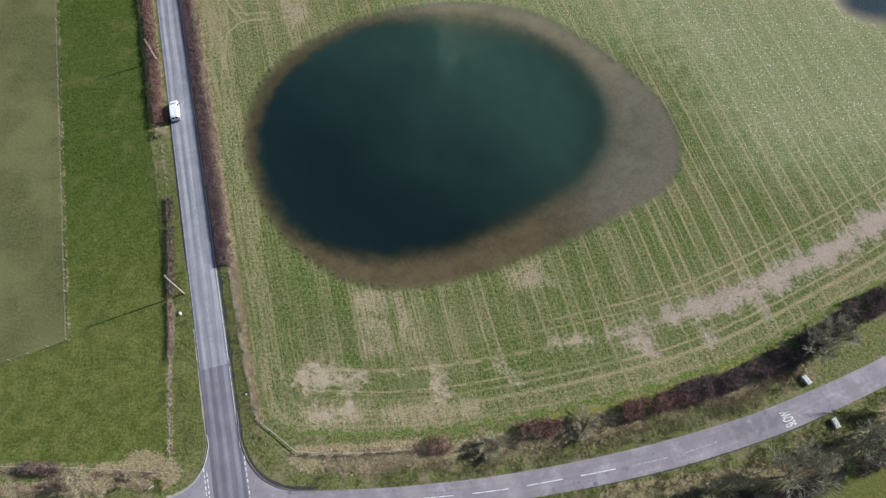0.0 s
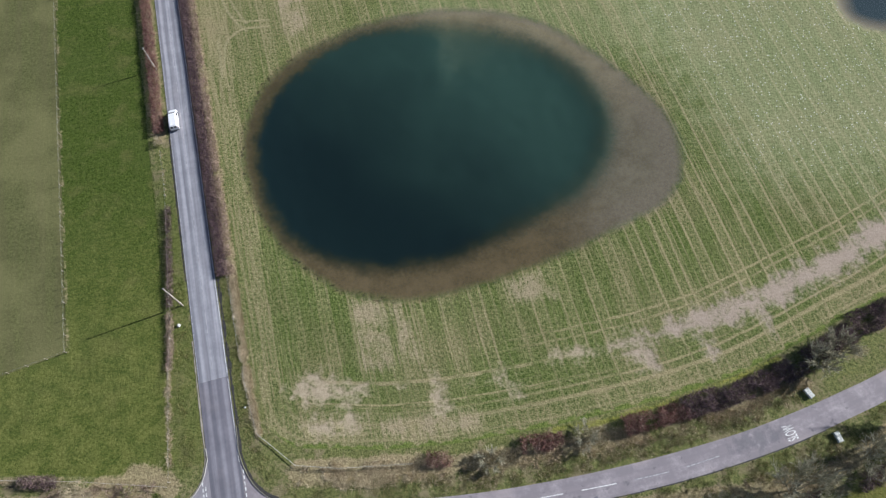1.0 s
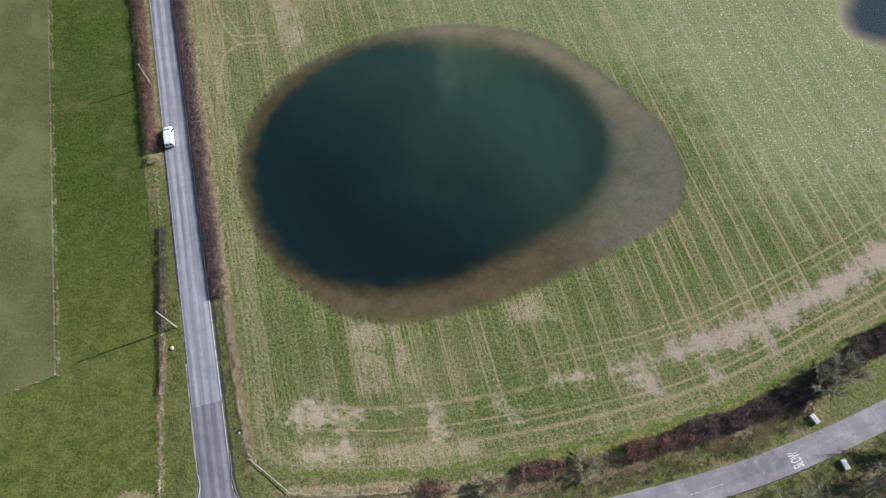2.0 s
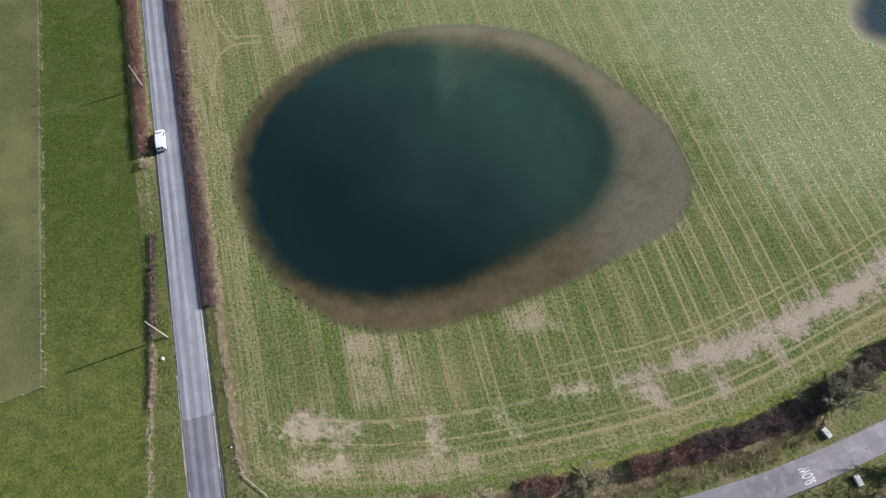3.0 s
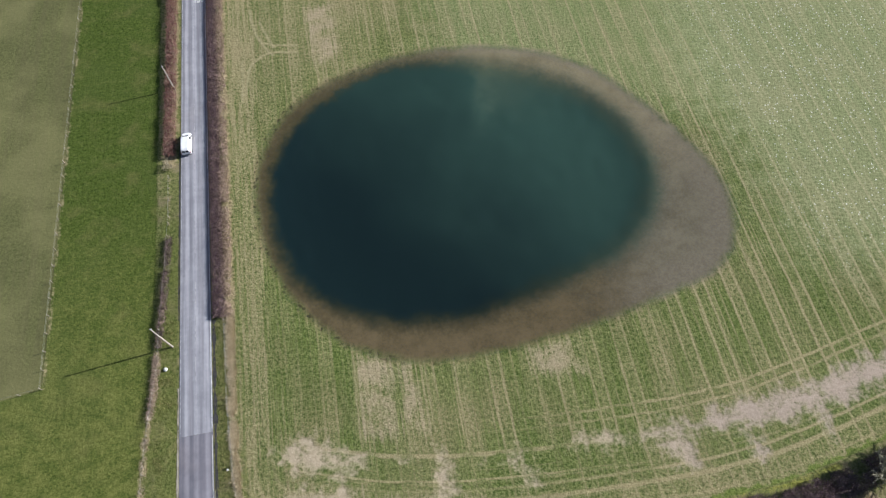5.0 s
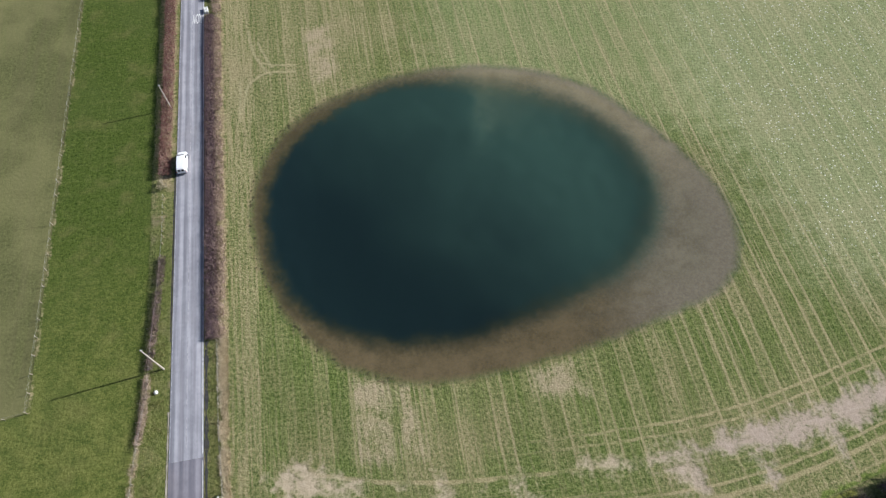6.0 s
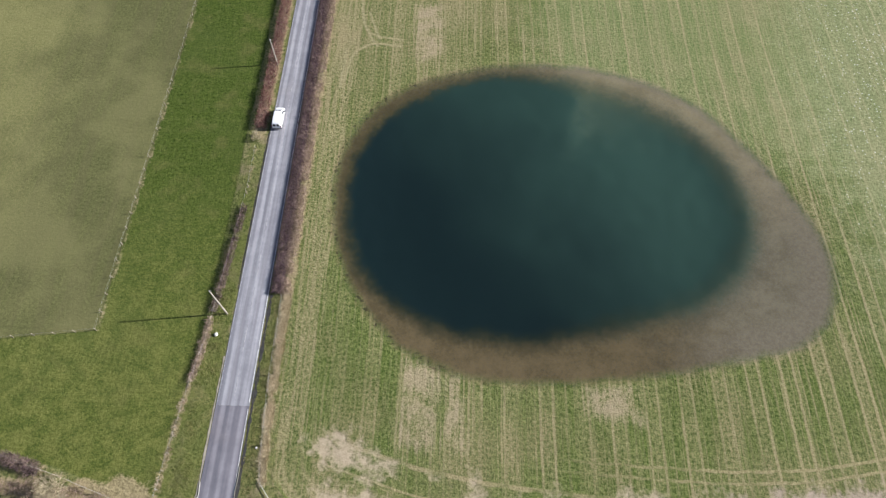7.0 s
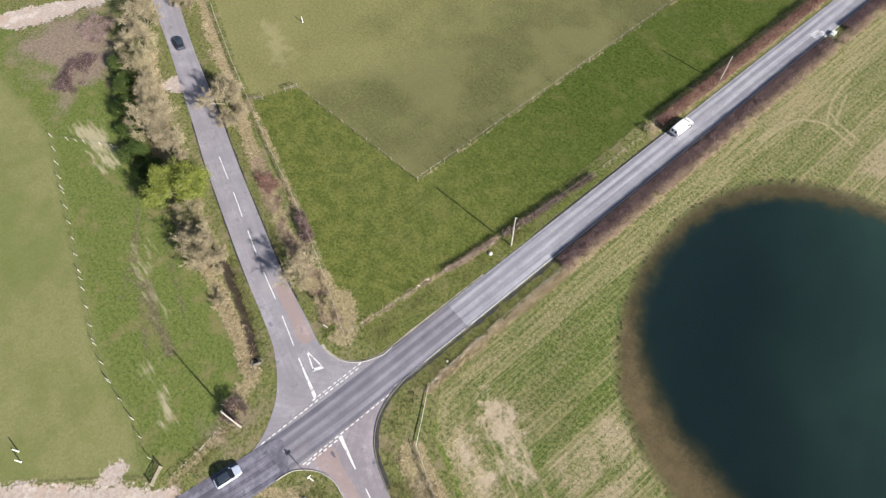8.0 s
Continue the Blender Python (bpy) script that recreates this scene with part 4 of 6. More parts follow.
ground_value("gull_specks", dist_poly(X, Y, [(104, 60), (112, 12), (135, 2), (260, 30), (260, 140), (115, 140)]).clip(-40, 40))
ground_value("streak", (1.1 - dist_line(X, Y, [(64.5, 71), (62, 58), (60, 50)])).clip(-30, 10))
ground = tagged(new("ground", ground_mesh), "grass and crop fields with bare soil and a hollow", "ground", kind="structure")


def flat_shape(name, outline, z, material, label, category, kind="structure"):
    """A flat filled outline."""
    bm = bmesh.new()
    face = bm.faces.new([bm.verts.new((x, y, z)) for x, y in outline])
    if face.normal.z < 0:
        face.normal_flip()
    bm.normal_update()
    if bm.faces[:][0].normal.z < 0:
        bmesh.ops.reverse_faces(bm, faces=bm.faces[:])
    bmesh.ops.triangulate(bm, faces=bm.faces[:])
    return tagged(part(name, bm, material), label, category, kind=kind)


def grown(curve, by):
    """The closed curve pushed outwards."""
    c = curve.mean(0)
    d = curve - c
    return c + d * (1 + by / np.hypot(d[:, 0], d[:, 1]))[:, None]


flat_shape("water", grown(POND_C, 3.0), WATER_Z, M_WATER, "still dark green flood water with a brown shallow margin", "water").visible_shadow = False
flat_shape("water", grown(FAR_C, 2.0), -0.11, M_WATER, "second sheet of grey flood water in the field", "water").visible_shadow = False


# ---- roads ----
def ribbon(name, left, right, z, material, label, category="road", lift=None):
    """A road between two edge curves, with across and along in metres as its UV map."""
    k = 320
    def even(c):
        c = np.asarray(c, float)
        s = np.concatenate([[0], np.cumsum(np.hypot(*np.diff(c, axis=0).T))])
        t = np.linspace(0, s[-1], k)
        return np.stack([np.interp(t, s, c[:, 0]), np.interp(t, s, c[:, 1])], 1)
    a, b = even(left), even(right)
    m = 7
    rows = np.stack([a + (b - a) * i / (m - 1) for i in range(m)], 1)
    for c, s in ((a, 1), (b, 2)):
        wear = np.clip((np.abs(c[:, 0]) - 17) / 6, 0, 1) * (category == "road")
        c[:, 1] += wear * 0.2 * (hump(c[:, 0], c[:, 1], 1.7, 40 + s) + 0.6 * hump(c[:, 0], c[:, 1], 5.0, 50 + s))
    width = np.hypot(*(b - a).T)
    camber = np.array([0, 0.02, 0.035, 0.04, 0.035, 0.02, 0]) if lift is None else np.zeros(m)
    verts = np.concatenate([rows, np.broadcast_to((z + camber)[None, :, None], (k, m, 1))], 2).reshape(-1, 3)
    i = np.arange(k * m).reshape(k, m)
    faces = np.stack([i[:-1, :-1], i[:-1, 1:], i[1:, 1:], i[1:, :-1]], -1).reshape(-1, 4)
    me = mesh_np(name, verts, faces, (material,), True)
    mid = (a + b) / 2
    run = np.concatenate([[0], np.cumsum(np.hypot(*np.diff(mid, axis=0).T))])
    uv = np.stack([np.broadcast_to(np.linspace(0, 1, m)[None], (k, m)) * width[:, None], np.broadcast_to(run[:, None], (k, m))], 2).reshape(-1, 2)
    loops = np.empty(len(me.loops), np.int32)
    me.loops.foreach_get("vertex_index", loops)
    me.uv_layers.new(name="UVMap").data.foreach_set("uv", uv[loops].astype(np.float32).ravel())
    if me.polygons[0].normal.z < 0:
        me.flip_normals()
    return tagged(new(name, me), label, category, kind="structure")


MAIN_LEFT = smooth_line([(-4.6, -90), (-3.6, -60), (-1.9, -45), (-0.7, -36), (-0.1, -25), (0, -10), (0, 0), (0.1, 60), (0.2, 170)], 1.0)
MAIN_RIGHT = smooth_line([(1.6, -90), (2.6, -60), (4.0, -45), (5.0, -36), (5.3, -25), (5.3, -12), (5.3, 0), (5.4, 60), (5.6, 170)], 1.0)


def cut(line, lo, hi):
    """The part of a north-south line between two y values."""
    ys = np.linspace(lo, hi, max(3, int(abs(hi - lo))))
    return np.stack([np.interp(ys, line[:, 1], line[:, 0]), ys], 1)


def road_span(name, lo, hi, material, label):
    return ribbon(name, cut(MAIN_LEFT, lo, hi), cut(MAIN_RIGHT, lo, hi), 0.045, material, label)


road_span("road_north", -0.02, 170, M_ROAD, "straight worn grey asphalt road with wheel tracks")
road_span("road_middle", -34.0, -0.03, M_ROAD_NEW, "darker newer asphalt stretch through the crossroads")
road_span("road_south", -90, -34.01, M_ROAD_SOUTH, "patched dark asphalt road south of the crossroads")
ribbon("road_west", WN_C, WS_C, 0.03, M_LANE_WEST, "pale patched asphalt side road to the west", lift=0)
ribbon("road_east", EN_C, ES_C, 0.03, M_LANE, "pale patched asphalt side road to the east", lift=0)


def wiggly(outline, amount, seed):
    """A closed outline with a ragged edge."""
    c = smooth_line(outline, 0.5, True)
    r = np.random.default_rng(seed)
    return c + r.normal(0, amount, c.shape)


flat_shape("road_patch", wiggly([(-20.8, -19.8), (-19.6, -18), (-13.5, -19.2), (-9.4, -20.1), (-10.4, -22), (-15, -21)], 0.07, 1), 0.037, M_PINK, "reddish worn patch in the side road surface", "road patch")
flat_shape("road_patch", wiggly([(-0.2, -35), (0.2, -33.3), (1.5, -32.7), (2.2, -33.4), (3.0, -33.1), (4.6, -34.2), (4.6, -35)], 0.12, 3), 0.088, M_ROAD_SOUTH, "dark ragged end of the patched road surface", "road patch")
flat_shape("road_patch", wiggly([(5.6, -29.6), (6.4, -27.4), (10, -28), (15, -28.6), (24, -30), (23, -31.2), (13.2, -30), (9.4, -29.9), (7, -30.8)], 0.07, 2), 0.037, M_PINK, "reddish broken surface beside the give way line", "road patch")
# flat dark patches; the first and the last paint small cast shadows
for k, (px, py, sx, sy) in enumerate([(7.3, -28.0, 0.6, 0.22), (5.9, -28.9, 0.25, 0.16), (12.0, -24.2, 0.3, 0.3), (61, -36.2, 0.5, 0.35), (-15.9, -23.9, 0.5, 0.3)]):
    a = np.linspace(0, 2 * np.pi, 14, endpoint=False)
    r = np.random.default_rng(k).uniform(0.7, 1.2, 14)
    flat_shape("tar_patch", np.stack([px + sx * r * np.cos(a), py + sy * r * np.sin(a)], 1), 0.096 if abs(px - 2.6) < 2.7 else 0.041, M_ROAD_SOUTH, "small dark patch in the road surface", "road patch")


# ---- road markings ----
def along(line, lo, hi):
    """Points of a polyline between two lengths along it."""
    line = np.asarray(line, float)
    s = np.concatenate([[0], np.cumsum(np.hypot(*np.diff(line, axis=0).T))])
    t = np.linspace(lo, hi, max(2, int((hi - lo) / 1.0) + 1))
    return np.stack([np.interp(t, s, line[:, 0]), np.interp(t, s, line[:, 1])], 1)


def stroke(name, pts, width, z, material, label="", parent=None, width_end=None):
    """A painted line along points."""
    pts = np.asarray(pts, float)
    d = np.gradient(pts, axis=0)
    d /= np.hypot(d[:, 0], d[:, 1])[:, None]
    side = np.stack([-d[:, 1], d[:, 0]], 1) * np.linspace(width, width_end or width, len(pts))[:, None] / 2
    v = np.concatenate([np.c_[pts - side, np.full(len(pts), z)], np.c_[pts + side, np.full(len(pts), z)]])
    n = len(pts)
    i = np.arange(n - 1)
    ob = part_np(name, v, np.stack([i, i + 1, i + 1 + n, i + n], 1), material, parent, label)
    if ob.data.polygons[0].normal.z < 0:
        ob.data.flip_normals()
    return ob


def marking(label, category="road marking", group=""):
    ob = new("road_marking")
    return tagged(ob, label, category, group, "structure")


def middle(a, b):
    k = 160
    def even(c):
        s = np.concatenate([[0], np.cumsum(np.hypot(*np.diff(c, axis=0).T))])
        t = np.linspace(0, s[-1], k)
        return np.stack([np.interp(t, s, c[:, 0]), np.interp(t, s, c[:, 1])], 1)
    return (even(a) + even(b)) / 2


centre_w = marking("broken white centre line on the side road")
W_MID = smooth_line([(-60, -10.6), (-41.5, -15.2), (-36.4, -16.6), (-24.4, -19.7), (-18.5, -21), (-8, -23.7)], 1.0)[::-1]
for k in range(5):
    stroke("dash", along(W_MID, 2.5 + 9 * k, 8.2 + 9 * k), 0.16, 0.045, M_LINE, parent=centre_w)
stroke("wedge", [(-8.2, -23.65), (-1.3, -25.2)], 0.18, 0.045, M_LINE, parent=centre_w, width_end=0.55)
centre_e = marking("broken white centre line on the side road")
E_MID = smooth_line([(5.7, -25.7), (11, -26.7), (14, -27.2), (20.5, -28.4), (41.3, -32.3), (56.4, -34.1), (74.5, -35.5), (88, -35.2)], 1.0)
stroke("wedge", [(5.8, -25.7), (11, -26.75)], 0.6, 0.045, M_LINE, parent=centre_e, width_end=0.2)
for k in range(8):
    stroke("dash", along(E_MID, 8.4 + 9.15 * k, 14.4 + 9.15 * k), 0.15, 0.045, M_LINE if k < 6 else M_LINE_OLD, parent=centre_e)
give_w = marking("double broken white give way line", group="give way lines")
for k in range(19):
    stroke("dash", [(-0.75, -35.2 + 0.95 * k), (-0.75, -34.6 + 0.95 * k)], 0.2, 0.092, M_LINE, parent=give_w)
for k in range(10):
    stroke("dash", [(-1.2, -25.8 + 0.95 * k), (-1.2, -25.2 + 0.95 * k)], 0.2, 0.046, M_LINE, parent=give_w)
give_e = marking("double broken white give way line", group="give way lines")
for k in range(17):
    stroke("dash", [(5.62, -32.2 + 0.95 * k), (5.62, -31.6 + 0.95 * k)], 0.2, 0.092, M_LINE, parent=give_e)
for k in range(6):
    stroke("dash", [(6.0, -31.7 + 0.95 * k), (6.0, -31.1 + 0.95 * k)], 0.2, 0.046, M_LINE, parent=give_e)
tri = marking("white give way triangle painted on the road")
for a, b, w in (((-8.3, -22.0), (-5.0, -23.0), 0.2), ((-8.3, -22.0), (-4.6, -21.6), 0.2), ((-5.1, -23.1), (-4.5, -21.5), 0.5)):
    stroke("triangle_side", [a, b], w, 0.045, M_LINE, parent=tri)
edge_lines = marking("thin worn white edge lines along the road")
for lo, hi in ((0.5, 60), (60, 165)):
    stroke("edge_line", cut(MAIN_LEFT, lo, hi) + [0.14, 0], 0.09, 0.056, M_LINE_OLD, parent=edge_lines)
    stroke("edge_line", cut(MAIN_RIGHT, lo, hi) - [0.14, 0], 0.10, 0.056, M_LINE, parent=edge_lines)
stroke("edge_line", cut(MAIN_RIGHT, -15, -0.5) - [0.14, 0], 0.08, 0.056, M_LINE, parent=edge_lines)
centre_main = marking("faint worn centre line with long marks")
for k in range(24):
    stroke("dash", cut(MAIN_LEFT + [2.65, 0], 1.5 + 7 * k, 6.5 + 7 * k), 0.08, 0.091, M_LINE_OLD, parent=centre_main)


def lettering(text, x, y, rz, wide, tall, z):
    """Road lettering from the built-in font, stretched along the road."""
    c = bpy.data.curves.new("lettering", "FONT")
    c.body, c.align_x, c.align_y, c.size = text, "CENTER", "CENTER", 1.0
    c.offset = 0.012
    ob = new("lettering", c)
    me = bpy.data.meshes.new_from_object(ob.evaluated_get(bpy.context.evaluated_depsgraph_get()))
    bpy.data.objects.remove(ob)
    lo = np.array([v.co[:] for v in me.vertices])
    size = lo.max(0) - lo.min(0)
    mid = (lo.max(0) + lo.min(0)) / 2
    me.transform(Matrix.Diagonal((wide / size[0], tall / size[1], 1, 1)) @ Matrix.Translation((-mid[0], -mid[1], 0)))
    me.materials.append(M_LINE)
    ob = new("road_lettering", me)
    ob.matrix_world = pose(x, y, z, 0, 0, rz)
    return tagged(ob, "white word SLOW painted on the road", "road marking", "slow markings", "structure")


lettering("SLOW", 96.8, -35.1, 93, 2.6, 2.0, 0.046)
lettering("SLOW", 3.9, 98.2, 180, 2.1, 3.2, 0.1)


# ---- kerbs and dark road edges ----
def kerb(line, label, material=None):
    """A row of kerb stones along a curve, each its own piece."""
    thing = tagged(new("kerb"), label, "kerb", kind="structure")
    bm = bmesh.new()
    box(bm, 0, 0, 0, 0.9, 0.12, 0.2, 0, 0.02)
    me = bpy.data.meshes.new("kerb_stone")
    bm.to_mesh(me)
    bm.free()
    me.materials.append(material or M_KERB)
    s = np.concatenate([[0], np.cumsum(np.hypot(*np.diff(line, axis=0).T))])
    for t in np.arange(0.46, s[-1], 0.92):
        q = [np.array([np.interp(u, s, line[:, 0]), np.interp(u, s, line[:, 1])]) for u in (t - 0.4, t, t + 0.4)]
        ob = new("kerb_stone", me)
        ob.parent = thing
        d = q[2] - q[0]
        ob.matrix_basis = pose(q[1][0], q[1][1], 0.05, 0, 0, math.degrees(math.atan2(d[1], d[0])))


def aside(line, by):
    """A line moved sideways, to its left for positive values."""
    line = np.asarray(line, float)
    d = np.gradient(line, axis=0)
    d /= np.hypot(d[:, 0], d[:, 1])[:, None] + 1e-9
    return line + np.stack([-d[:, 1], d[:, 0]], 1) * by


def road_edge(line, width, label, seed, material=M_EDGE_DARK):
    """A ragged strip of silt, dead leaves and kerb shade along a road edge."""
    line = smooth_line(line, 0.5)
    r = np.random.default_rng(seed)
    wide = width * np.clip(0.75 + 0.5 * hump(np.arange(len(line)) * 0.5, 0 * line[:, 0] + seed, 1.4, seed) + r.normal(0, 0.16, len(line)), 0.15, 1.6)
    d = aside(line, 1.0) - line
    a, b = line - d * (wide * 0.4)[:, None], line + d * (wide * 0.6)[:, None]
    v = np.concatenate([np.c_[a, np.full(len(a), 0.027)], np.c_[b, np.full(len(b), 0.027)]])
    n = len(a)
    i = np.arange(n - 1)
    ob = part_np("road_edge", v, np.stack([i, i + 1, i + 1 + n, i + n], 1), material, None, label)
    if ob.data.polygons[0].normal.z < 0:
        ob.data.flip_normals()
    return tagged(ob, category="road edge", kind="structure")


E_BELL = np.vstack([[(5.32, -9.0), (5.33, -11.0)], EN_C[EN_C[:, 0] < 17.0]])
W_BELL = np.vstack([WN_C[WN_C[:, 0] > -8.6], [(0.0, -11.5)]])
S_BELL = ES_C[ES_C[:, 0] < 15.0]
kerb(aside(E_BELL, 0.06), "grey kerb stones round the bell mouth of the side road", M_CONCRETE)
kerb(aside(S_BELL, -0.06), "kerb stones round the grass corner")
kerb(aside(W_BELL, 0.06), "pale kerb stones at the corner of the side road")
# this near-black strip paints the kerb's shadow together with the silt
road_edge(np.vstack([[(5.72, 19), (5.7, 8), (5.68, -4)], aside(E_BELL, 0.36)[::2]]), 0.62, "dark silted and shaded channel along the road edge", 1)
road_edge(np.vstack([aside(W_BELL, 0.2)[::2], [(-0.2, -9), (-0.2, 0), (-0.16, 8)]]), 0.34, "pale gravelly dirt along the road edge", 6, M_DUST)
road_edge(cut(MAIN_LEFT, 20, 58)[::3] - [0.2, 0], 0.22, "dark silted and shaded channel along the road edge", 2)
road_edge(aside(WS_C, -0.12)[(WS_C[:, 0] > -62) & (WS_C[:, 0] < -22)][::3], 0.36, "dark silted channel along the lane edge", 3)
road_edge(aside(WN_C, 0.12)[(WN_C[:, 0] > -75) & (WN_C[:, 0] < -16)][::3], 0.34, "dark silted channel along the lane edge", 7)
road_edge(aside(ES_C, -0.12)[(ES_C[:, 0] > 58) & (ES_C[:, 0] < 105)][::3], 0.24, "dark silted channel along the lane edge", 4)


# ---- twigs, hedges, tufts ----
def spread(line, half_width, count, seed):
    """Random points in a band along a line; also their place across, -1 to 1."""
    r = np.random.default_rng(seed)
    line = np.asarray(line, float)
    s = np.concatenate([[0], np.cumsum(np.hypot(*np.diff(line, axis=0).T))])
    t = r.uniform(0, s[-1], count)
    px, py = np.interp(t, s, line[:, 0]), np.interp(t, s, line[:, 1])
    k = np.clip(np.searchsorted(s, t) - 1, 0, len(line) - 2)
    d = (line[k + 1] - line[k]) / (s[k + 1] - s[k])[:, None]
    u = r.uniform(-1, 1, count)
    return np.stack([px - d[:, 1] * u * half_width, py + d[:, 0] * u * half_width], 1), u, t


def hedge(line, half_width, height, per_m2, material, label, seed, length=(0.4, 1.0), width=0.05, core=None, gaps=0.62, wild=1.0):
    """A thicket of bare twigs with an uneven top; core: stems of a darker kind inside it."""
    line = smooth_line(line, 1.0)
    run = np.hypot(*np.diff(line, axis=0).T).sum()
    count = int(run * half_width * 2 * per_m2)
    r = np.random.default_rng(seed)
    thing = tagged(new("hedge"), label, "hedge")
    p, u, t = spread(line, half_width, count, seed)
    top = height * (1 - 0.55 * np.abs(u) ** 2.2) * (0.78 + wild * (0.3 * hump(t, u * 0 + seed, 2.2, seed) + 0.16 * hump(p[:, 0], p[:, 1], 0.8, seed + 1)))
    keep = hump(p[:, 0], p[:, 1], 1.6, seed + 2) > -1.24 + gaps + 0.3 * np.abs(u)
    p, u, top = p[keep], u[keep], top[keep]
    n = len(p)
    z = top * np.sqrt(r.uniform(0.02, 1, n))
    d = np.stack([r.normal(0, 0.75, n), r.normal(0, 0.75, n), r.uniform(0.05, 1.1, n)], 1)
    v, f = blades(np.c_[p, z], d, r.uniform(*length, n), width * r.uniform(0.6, 1.5, n))
    tagged(part_np("thicket", v, f, material, thing), kind="stuff")
    few = r.random(n) < (0.09 if material is M_TWIG_PURPLE else 0.16)
    if material in (M_TWIG_RED, M_TWIG_DARK, M_TWIG_PURPLE):
        m = int(few.sum())
        d = np.stack([r.normal(0, 0.9, m), r.normal(0, 0.9, m), r.uniform(0.1, 1.0, m)], 1)
        v, f = blades(np.c_[p[few], top[few] * r.uniform(0.75, 0.98, m)], d, r.uniform(0.4, 1.1, m), width * 0.9)
        tagged(part_np("tip_growth", v, f, M_TWIG_PINK, thing), kind="stuff")
    m = int(run * 9)
    p, u, t = spread(line, half_width * 0.7, m, seed + 5)
    lean = np.c_[r.normal(0, 0.3, (m, 2)), np.ones(m)]
    q = np.c_[p, np.zeros(m)] + lean * height * r.uniform(0.45, 0.85, m)[:, None]
    v, f = tubes(np.c_[p, np.full(m, -0.1)], q, r.uniform(0.02, 0.05, m), r.uniform(0.008, 0.02, m), 4)
    tagged(part_np("stem_growth", v, f, core or M_BARK, thing), kind="stuff")
    return thing


def tufts(line, half_width, per_m2, material, name, label, seed, length=(0.25, 0.6), width=0.06, flat=0.8):
    """Tussocks of rough grass or stalks in a band: beyond counting."""
    line = smooth_line(line, 1.0)
    run = np.hypot(*np.diff(line, axis=0).T).sum()
    p, u, t = spread(line, half_width, int(run * half_width * 2 * per_m2 / 6), seed)
    r = np.random.default_rng(seed + 1)
    keep = (hump(p[:, 0], p[:, 1], 1.9, seed) + 0.5 * hump(p[:, 0], p[:, 1], 0.7, seed + 3) > -0.4 + 0.6 * np.abs(u) ** 2) & (road_clear(p[:, 0], p[:, 1]) > 0.12)
    p = p[keep]
    size = r.uniform(0.6, 1.5, len(p))
    p, size = np.repeat(p, 14, 0), np.repeat(size, 14)
    n = len(p)
    off = r.normal(0, 0.13, (n, 2)) * size[:, None]
    q = p + off
    d = np.c_[off * 4.0 + r.normal(0, 0.35 * flat, (n, 2)), r.uniform(0.35, 1.0, n)]
    v, f = blades(np.c_[q, ground_height(p[::14, 0], p[::14, 1]).repeat(14) - 0.03], d, r.uniform(*length, n) * 0.62 * size, width * 0.75 * r.uniform(0.6, 1.5, n))
    return tagged(part_np(name, v, f, material), label, name.replace("_", " "), kind="stuff")


hedge([(-1.95, 135), (-1.9, 100), (-1.85, 76), (-2.0, 54.5)], 1.15, 1.9, 95, M_TWIG_RED, "trimmed reddish-brown leafless hedge along the road", 11, core=M_TWIG_DARK, gaps=0.35, wild=0.45)
hedge([(-2.2, 53.5), (-2.2, 51.5)], 0.9, 1.6, 80, M_TWIG_TAN, "pale round bramble at the end of the hedge", 12)
hedge([(-1.9, 36.5), (-2.4, 28), (-2.8, 22), (-3.4, 15.5)], 0.6, 1.0, 95, M_TWIG_DARK, "low dark leafless hedge behind the verge", 13, gaps=0.25, wild=0.6)
hedge([(-3.6, 14.5), (-3.9, 9), (-4.7, 3.6)], 0.6, 0.8, 90, M_TWIG_PINK, "low greyish-pink bramble strip by the telegraph pole", 14, gaps=0.3)
hedge([(6.75, 135), (6.75, 104)], 1.05, 0.95, 150, M_TWIG_PURPLE, "dark purple-brown leafless hedge along the road", 27, core=M_TWIG_DARK, gaps=0.1, wild=0.3)
hedge([(6.75, 98.6), (6.7, 90), (6.65, 55), (6.8, 19.2)], 1.05, 0.95, 150, M_TWIG_PURPLE, "dark purple-brown leafless hedge along the road", 15, core=M_TWIG_DARK, gaps=0.1, wild=0.3)
hedge([(8.3, 135), (8.25, 90), (8.2, 55), (8.25, 19.0)], 1.0, 0.85, 85, M_TWIG_PINK, "pinkish-tan dead stalks along the field side of the hedge", 16)
hedge([(35.5, -22.9), (40.5, -24.2)], 1.3, 1.4, 80, M_TWIG_RED, "low reddish bramble hedge by the field fence", 17)
hedge([(41.8, -25.2), (51, -26.4)], 1.2, 0.8, 60, M_TWIG_TAN, "tangled pale dry bramble between the bushes", 30)
hedge([(59.6, -26.4), (69, -27.0)], 1.3, 0.9, 60, M_TWIG_TAN, "tangled pale dry bramble between the bushes", 50)
hedge([(51.6, -25.0), (58.8, -25.8)], 1.5, 2.1, 120, M_TWIG_RED, "dense dark red-brown bush in the hedge row", 18)
hedge([(69.5, -26.6), (75, -26.8), (82, -26.7)], 1.6, 2.4, 115, M_TWIG_RED, "dense reddish leafless hedge beside the field", 19)
hedge([(80.5, -26.6), (91, -26.3), (103.5, -25), (116, -21.9)], 1.95, 2.3, 130, M_TWIG_PURPLE, "dense dark leafless hedge beside the field", 20)
hedge([(116, -20.9), (125, -20), (140, -16)], 2.3, 2.6, 120, M_TWIG_PURPLE, "dense dark leafless hedge beside the field", 21)
hedge([(-30.4, -8.6), (-24.2, -10.4)], 1.0, 1.3, 110, M_TWIG_DARK, "dark bramble heap on the fence line", 22)
